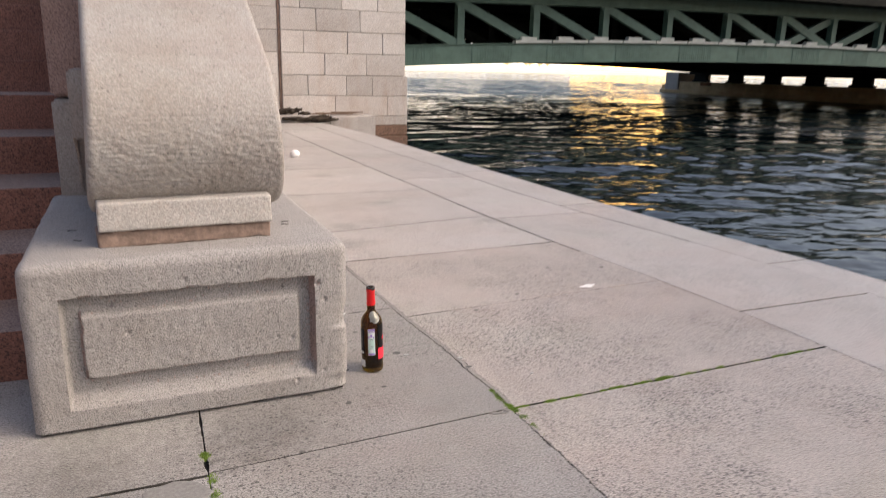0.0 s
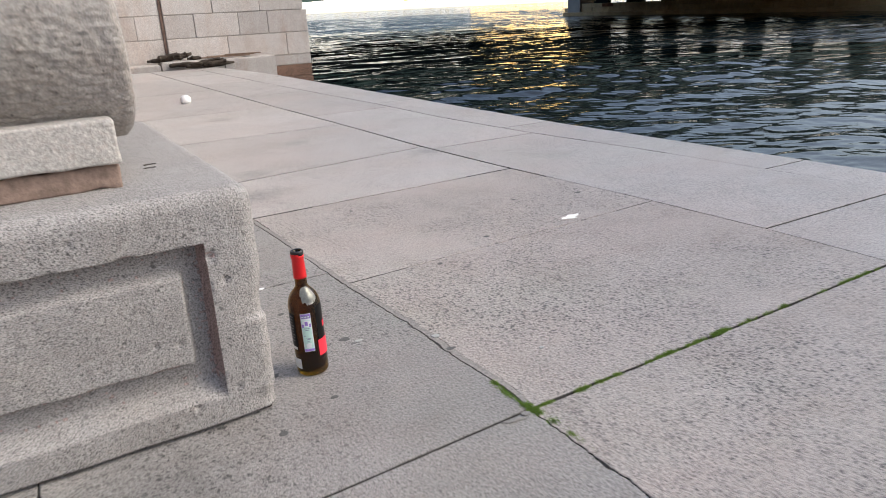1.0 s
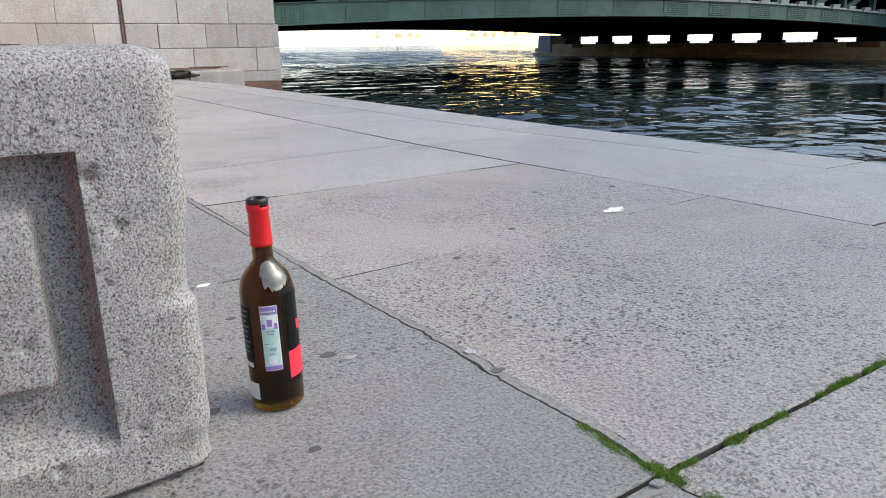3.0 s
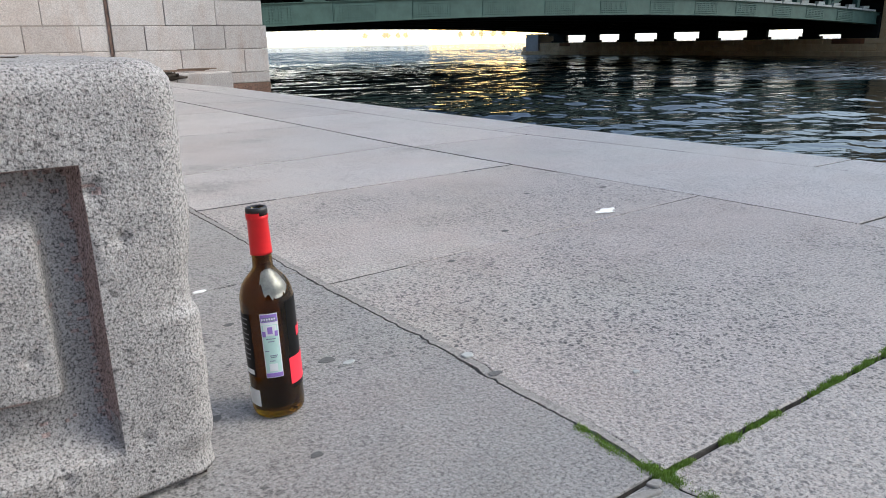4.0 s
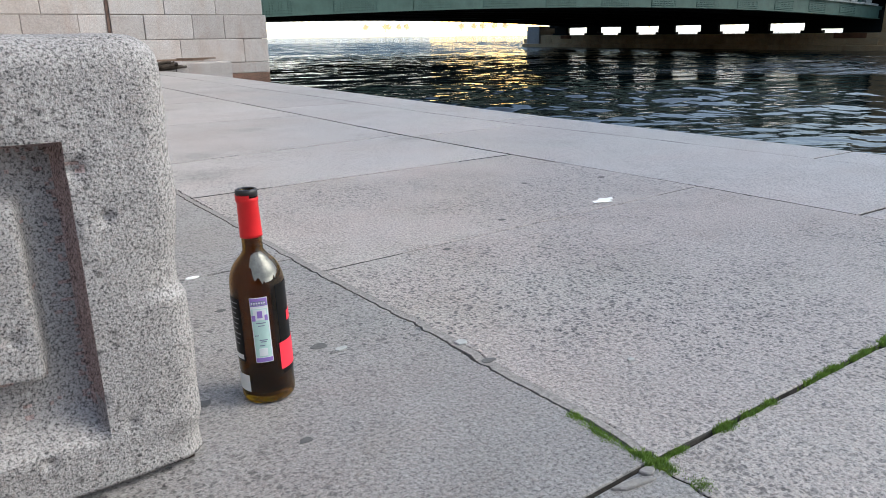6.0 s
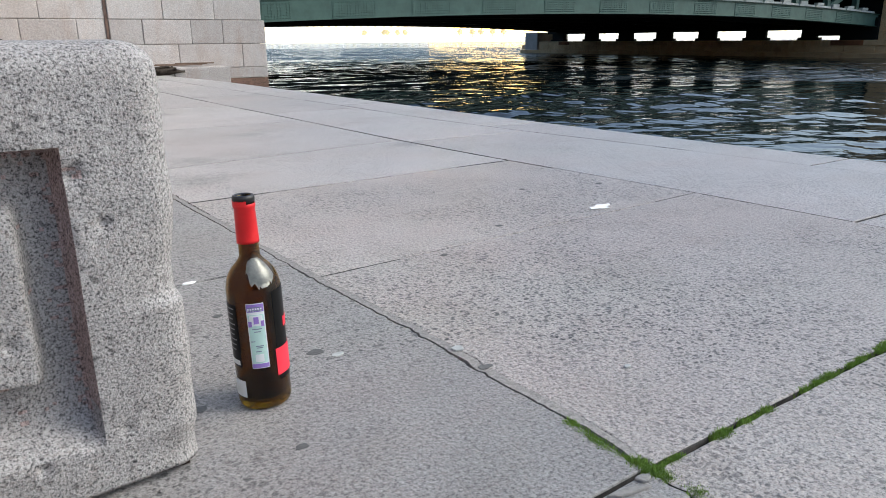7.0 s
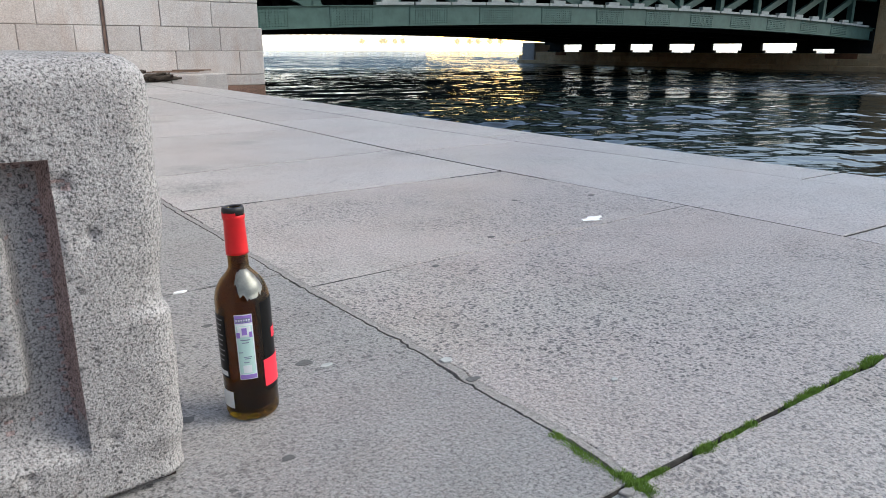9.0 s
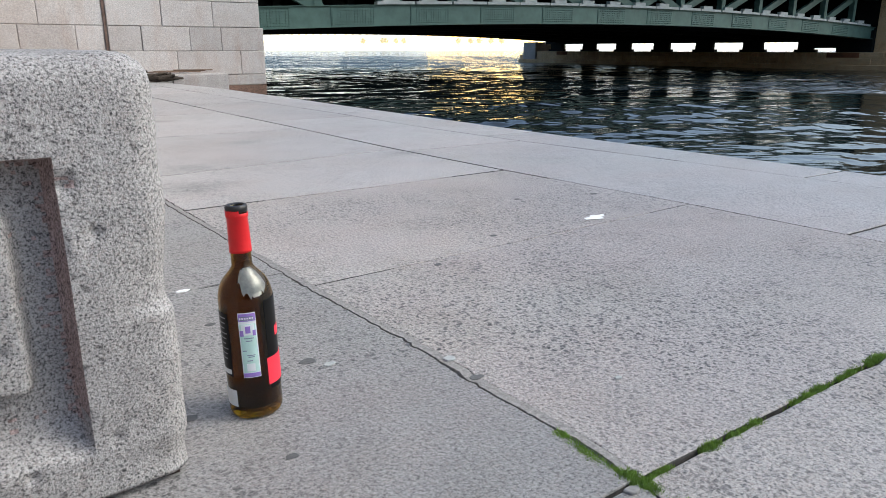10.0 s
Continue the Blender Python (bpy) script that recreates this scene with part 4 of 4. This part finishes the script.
for i, (x, y, z, turn, ln) in enumerate(((3.75, 13.7, 0.14, -4, 0.9), (3.9, 13.78, 0.15, 3, 0.8), (4.1, 13.72, 0.165, -7, 0.6))):
    ob = thing("plank", boxes((-ln / 2, ln / 2, -0.05, 0.05, 0, 0.018), bevel=0.003), M_PLANK, "weathered grey wooden plank on the ledge", "plank", group="planks on the ledge")
    ob.matrix_world = pose(x, y, z, 0, 0, turn)

# crumpled white cup by the far slabs
bm = lathe([(0.0, 0.0), (0.05, 0.002), (0.062, 0.06), (0.075, 0.12), (0.072, 0.12), (0.058, 0.05), (0.045, 0.006), (0.0, 0.005)], 20)
for v in bm.verts:
    v.co += Vector((noise.noise(v.co * 25), noise.noise(v.co * 25 + Vector((4, 0, 0))), 0)) * 0.012
cup = thing("paper_cup", bm, M_PAPER, "crumpled white paper cup lying on the quay", "cup", True)
cup.matrix_world = pose(2.09, 8.42, 0.045, 100, 0, 160) @ Matrix.Scale(0.72, 4)

# white scrap of paper
bm = bmesh.new()
outline = [(-0.055, 0.012), (-0.04, 0.028), (-0.01, 0.02), (0.02, 0.03), (0.035, 0.01), (0.062, 0.0), (0.04, -0.016), (0.015, -0.012), (0.005, -0.03), (-0.022, -0.02), (-0.03, -0.004)]
top = [bm.verts.new((x, y, 0.002 + 0.003 * abs(noise.noise(Vector((x * 60, y * 60, 0)))))) for x, y in outline]
low = [bm.verts.new((x, y, 0.001)) for x, y in outline]
bm.faces.new(top)
bm.faces.new(low[::-1])
for i in range(len(outline)):
    k = (i + 1) % len(outline)
    bm.faces.new((low[i], low[k], top[k], top[i]))
scrap = thing("paper_scrap", bm, M_PAPER, "torn white paper scrap lying on the slabs", "paper")
scrap.matrix_world = pose(2.543, 3.095, 0.001, 0, 0, 20) @ Matrix.Scale(0.86, 4)


def blot(name, x, y, rx, ry, mat, label, cat, seed, height=0.0007, turn=0.0, group=""):
    bm = bmesh.new()
    ring = []
    for k in range(18):
        a = k / 18 * 2 * math.pi
        q = 1 + 0.35 * noise.noise(Vector((math.cos(a) * 1.4, math.sin(a) * 1.4, seed)))
        ring.append((rx * q * math.cos(a), ry * q * math.sin(a)))
    loops = [[bm.verts.new((px * s, py * s, z)) for px, py in ring] for s, z in ((1.0, 0.0), (0.96, height * 0.7), (0.8, height))]
    for a, b in zip(loops, loops[1:]):
        for i in range(18):
            bm.faces.new((a[i], a[(i + 1) % 18], b[(i + 1) % 18], b[i]))
    bm.faces.new(loops[-1])
    ob = thing(name, bm, mat, label, cat, group=group)
    ob.matrix_world = pose(x, y, 0.0005, 0, 0, turn)


for i, (x, y, rx, ry) in enumerate(((1.39, 2.615, 0.02, 0.013), (1.175, 2.53, 0.014, 0.012), (1.87, 2.955, 0.014, 0.011), (2.15, 3.10, 0.017, 0.01), (1.30, 2.87, 0.014, 0.009), (1.59, 2.412, 0.017, 0.009), (1.12, 2.285, 0.013, 0.011), (2.52, 3.45, 0.014, 0.012), (1.26, 2.36, 0.012, 0.008), (2.81, 3.37, 0.02, 0.014))):
    blot("gum", x, y, rx * 0.78, ry * 0.78, M_SPOT, "dark flattened chewing gum on the slab", "gum", i * 1.7, group="gum spots")
blot("plastic_disc", 1.592, 2.492, 0.011, 0.0105, M_PALE, "pale flat plastic disc on the slab joint", "disc", 30.0, 0.003)
blot("plastic_bit", 1.775, 2.285, 0.007, 0.005, M_PALE, "tiny pale crumb on the slab", "crumb", 31.0, 0.003)
blot("plastic_bit", 1.303, 3.093, 0.015, 0.006, M_PAPER, "white sliver in the slab joint", "crumb", 33.0, 0.003, 8)
blot("plastic_bit", 1.415, 2.585, 0.012, 0.006, M_PALE, "pale crumb beside a gum spot", "crumb", 35.0, 0.002, 8)

# broken corner stones in the joints
for i, (x, y, rx, ry) in enumerate(((1.566, 2.068, 0.010, 0.007), (1.535, 2.060, 0.028, 0.006), (0.60, 1.95, 0.08, 0.055))):
    blot("stone_chip", x, y, rx, ry, M_CHIP, "pale broken chip of granite in the joint", "stone", 50.0 + i, 0.004, -10, "stone chips")

# grass and moss in the joints
bm = bmesh.new()
rng = random.Random(21)


def tuft(x, y, count, sx, sy, tall):
    for _ in range(count * 3):
        px, py = x + rng.gauss(0, sx), y + rng.gauss(0, sy)
        a, h = rng.uniform(0, 6.28), tall * rng.uniform(0.2, 0.85)
        lean = h * rng.uniform(0.2, 0.9)
        b = rng.uniform(0, 6.28)
        wd = rng.uniform(0.0004, 0.0009)
        p = Vector((px, py, -0.006))
        s_ = Vector((math.cos(a), math.sin(a), 0)) * wd
        tip = p + Vector((math.cos(b) * lean, math.sin(b) * lean, h * 0.7 + 0.006))
        midp = p.lerp(tip, 0.55) + Vector((0, 0, h * 0.15))
        v = [bm.verts.new(q) for q in (p - s_, p + s_, midp + s_ * 0.8, midp - s_ * 0.8, tip)]
        bm.faces.new((v[0], v[1], v[2], v[3]))
        bm.faces.new((v[3], v[2], v[4]))


def growth(x0, y0, x1, y1, count, width, tall):
    d = Vector((x1 - x0, y1 - y0))
    n = max(2, int(d.length / 0.006))
    for i in range(n):
        u = (i + rng.random()) / n
        k = 0.5 + 1.3 * noise.noise(Vector((x0 * 7 + u * d.length * 45, y0 * 5, 2)))
        tuft(x0 + d.x * u, y0 + d.y * u, max(0, int(count / n * 4.2 * max(0.0, k - 0.32))), width if abs(d.x) < abs(d.y) else 0.005, width if abs(d.x) >= abs(d.y) else 0.005, tall * (0.7 + 0.6 * max(0, k)))


for seg in ((1.585, 2.215, 1.580, 2.145, 420, 0.004, 0.006), (1.580, 2.145, 1.587, 2.09, 110, 0.003, 0.004), (1.588, 2.10, 1.60, 2.0, 620, 0.006, 0.006), (1.60, 1.99, 1.60, 1.90, 160, 0.004, 0.005),
            (1.60, 2.075, 1.65, 2.078, 160, 0.003, 0.004), (1.715, 2.078, 1.80, 2.083, 520, 0.004, 0.006), (1.80, 2.083, 1.83, 2.083, 40, 0.003, 0.004), (1.83, 2.083, 1.865, 2.085, 220, 0.004, 0.006),
            (1.90, 2.087, 2.02, 2.092, 420, 0.0035, 0.005), (2.02, 2.092, 2.12, 2.097, 150, 0.003, 0.004), (2.13, 2.097, 2.24, 2.103, 380, 0.0035, 0.005), (2.26, 2.103, 2.93, 2.12, 700, 0.003, 0.004),
            (0.675, 2.13, 0.682, 2.08, 110, 0.006, 0.009), (0.687, 2.02, 0.69, 1.9, 150, 0.006, 0.009)):
    growth(*seg)
moss = thing("moss", bm, M_MOSS, "bright green moss and grass in the slab joints", "moss", kind="stuff")

# ---- abutment stones ----
COURSES = [(-1.9, -0.70), (-0.70, -0.31), (-0.31, 0.08), (0.08, 0.47), (0.47, 0.855), (0.855, 1.26), (1.26, 1.66), (1.66, 2.06), (2.06, 2.46), (2.46, 2.86), (2.86, 3.26), (3.26, 3.66)]
JOINTS = {2: [4.74], 3: [3.94, 5.0], 4: [3.42, 4.17, 4.69], 5: [3.75, 4.57], 6: [3.35, 4.2, 4.9], 7: [3.6, 4.45], 8: [3.3, 4.1, 4.8], 9: [3.7, 4.6], 10: [3.4, 4.3], 11: [3.8, 4.7]}
rng = random.Random(9)


def ashlar(x0, x1, z0, z1, y, mat=None):
    g_ = 0.003
    bm = bmesh.new()
    d = rng.uniform(-0.006, 0.006)
    box(bm, x0 + g_, x1 - g_, y + d, y + 0.12, z0 + g_, z1 - g_, bevel=0.012)
    part("stone_block", bm, mat or M_WALL, core)


for k, (z0, z1) in enumerate(COURSES):
    end = WALL_X if z0 < 0.8 else WALL_X - 0.055
    xs_ = [SEAM + 0.045] + JOINTS.get(k, [3.9, 4.8]) + [end]
    for x0, x1 in zip(xs_, xs_[1:]):
        if z0 == -0.31 and x0 > 4.6:
            ashlar(x0, x1, -0.31, -0.1, WALL_Y, M_WET)
            ashlar(x0, x1, -0.1, 0.08, WALL_Y)
        else:
            ashlar(x0, x1, z0, z1, WALL_Y, M_WET if z1 < -0.2 else None)
    x = SEAM - 0.01
    off = (0.45, 0.0, 0.6, 0.2)[k % 4]
    while x > -3.0:
        wd = rng.uniform(0.75, 1.15) - off
        off = 0.0
        ashlar(x - wd, x, z0, z1, WALL_Y + 0.03)
        x -= wd
part("wall_seam", boxes((SEAM + 0.002, SEAM + 0.04, WALL_Y + 0.02, WALL_Y + 0.1, -1.0, 6.4)), M_SEAM, core)

# ---- paving slabs ----


def pave(xl, xr, a0, b0, a1, b1, gap, cross, seed, wobble):
    """A slab between two joint lines, from cross joint (a0, b0) to (a1, b1); its long sides follow the lines."""
    k = max(2, int((a1 - a0) / (0.008 if b0 < 4 and a1 > 0 else 0.25)))
    left = [a1 - cross / 2 + (a0 - a1 + cross) * i / k for i in range(k + 1)]
    right = [b0 + cross / 2 + (b1 - b0 - cross) * i / k for i in range(k + 1)]
    half = lambda y: gap * (0.04 if y < 3.7 else 0.5)
    pts = [(xr(y) - half(y), y) for y in right] + [(xl(y) + half(y), y) for y in left]
    pts = pts[-1:] + pts[:-1]
    near = b0 < 5
    ob = part("slab", slab(pts, 0.12, random.uniform(-0.0004, 0.0004), wobble, 0.002, 0.022 if near else 0.15, seed), M_PAVE_WORN_SHEEN if b0 > 3.5 or xr(b0) > 3.2 else M_PAVE_SMOOTH if xr(b0) < 1.7 else M_PAVE, quay)
    ob.data.materials.append(M_JOINT)
    for f in ob.data.polygons:
        f.material_index = 1 if abs(f.normal.z) < 0.35 else 0
    return ob


def column(xl, xr, rows_, gap=0.010, cross=0.009, wobble=0.004):
    """Slabs between two joint lines; each cross joint has its y at both ends."""
    for (a0, b0), (a1, b1) in zip(rows_, rows_[1:]):
        pave(xl, xr, a0, b0, a1, b1, gap, cross if a0 < 3.5 else 0.015, a0 * 3.7, wobble)


def flat(*ys_):
    return [(y, y) for y in ys_]


strip_x = lambda y: crack_x(y) + (0.017 if y > 2.085 else 0.0015)
column(strip_x, mid_x, flat(-7, -4.2, -1.6, 0.2) + [(2.078, 2.118)], 0.004, 0.008, 0.003)
column(strip_x, mid_x, [(2.080, 2.120), (2.975, 3.07), (3.90, 3.955), (4.60, 4.80)] + flat(6.0, 7.47, 9.55, 11.5, 13.45), cross=0.003, wobble=0.0022)
column(mid_x, coping_x, flat(-8, -5, -2.5, 0.2, 2.56, 4.7, 6.6, 8.5, 10.3, 12.0, 13.45), 0.010, wobble=0.0022)
column(coping_x, edge_x, flat(-8, -5.5, -3, -0.5, 1.3, 3.14, 5.0, 6.9, 8.8, 10.6, 12.2, 13.5), 0.005)
column(lambda y: 0.68, crack_x, flat(-7, -4, -1.5, 0.2) + [(2.0265, 2.078)], 0.003, 0.003, 0.002)
column(lambda y: 0.68, crack_x, [(2.028, 2.082), (3.085, 3.10)] + flat(4.9, 6.6, 8.4, 10.2, 12.0, 13.6), 0.002, 0.003, 0.002)
column(lambda y: -1.2, lambda y: 0.6785, flat(-7, -4, -1.6, 0.4, 2.015, 3.3), 0.005)
column(lambda y: -3.0, lambda y: -1.2, flat(-7, -4, -1.6, 0.4, 1.99, 3.3))


def mortar_strip(y0, y1, count):
    """Mortar in the wide joint beside the crack, from y0 to y1."""
    bm = bmesh.new()
    rows_ = []
    for i in range(count):
        y = y0 + (y1 - y0) * i / (count - 1)
        x0 = crack_x(y) + 0.0008 + 0.0022 * max(0.0, noise.noise(Vector((y * 12, 0, 0)))) + (0.004 if y < 2.2 else 0.0)
        x1 = strip_x(y) + 0.0022
        z = -0.0004 + 0.0004 * noise.noise(Vector((y * 40, 3, 0)))
        rows_.append([bm.verts.new((x0, y, -0.015)), bm.verts.new((x0 + 0.002, y, z)), bm.verts.new((x1, y, z)), bm.verts.new((x1, y, -0.015))])
    for a, b in zip(rows_, rows_[1:]):
        for k in range(3):
            bm.faces.new((a[k], a[k + 1], b[k + 1], b[k]))
    part("mortar_strip", bm, M_MORTAR, quay, "grey mortar filling a wide joint")


mortar_strip(2.10, 4.32, 360)
mortar_strip(0.4, 2.06, 260)
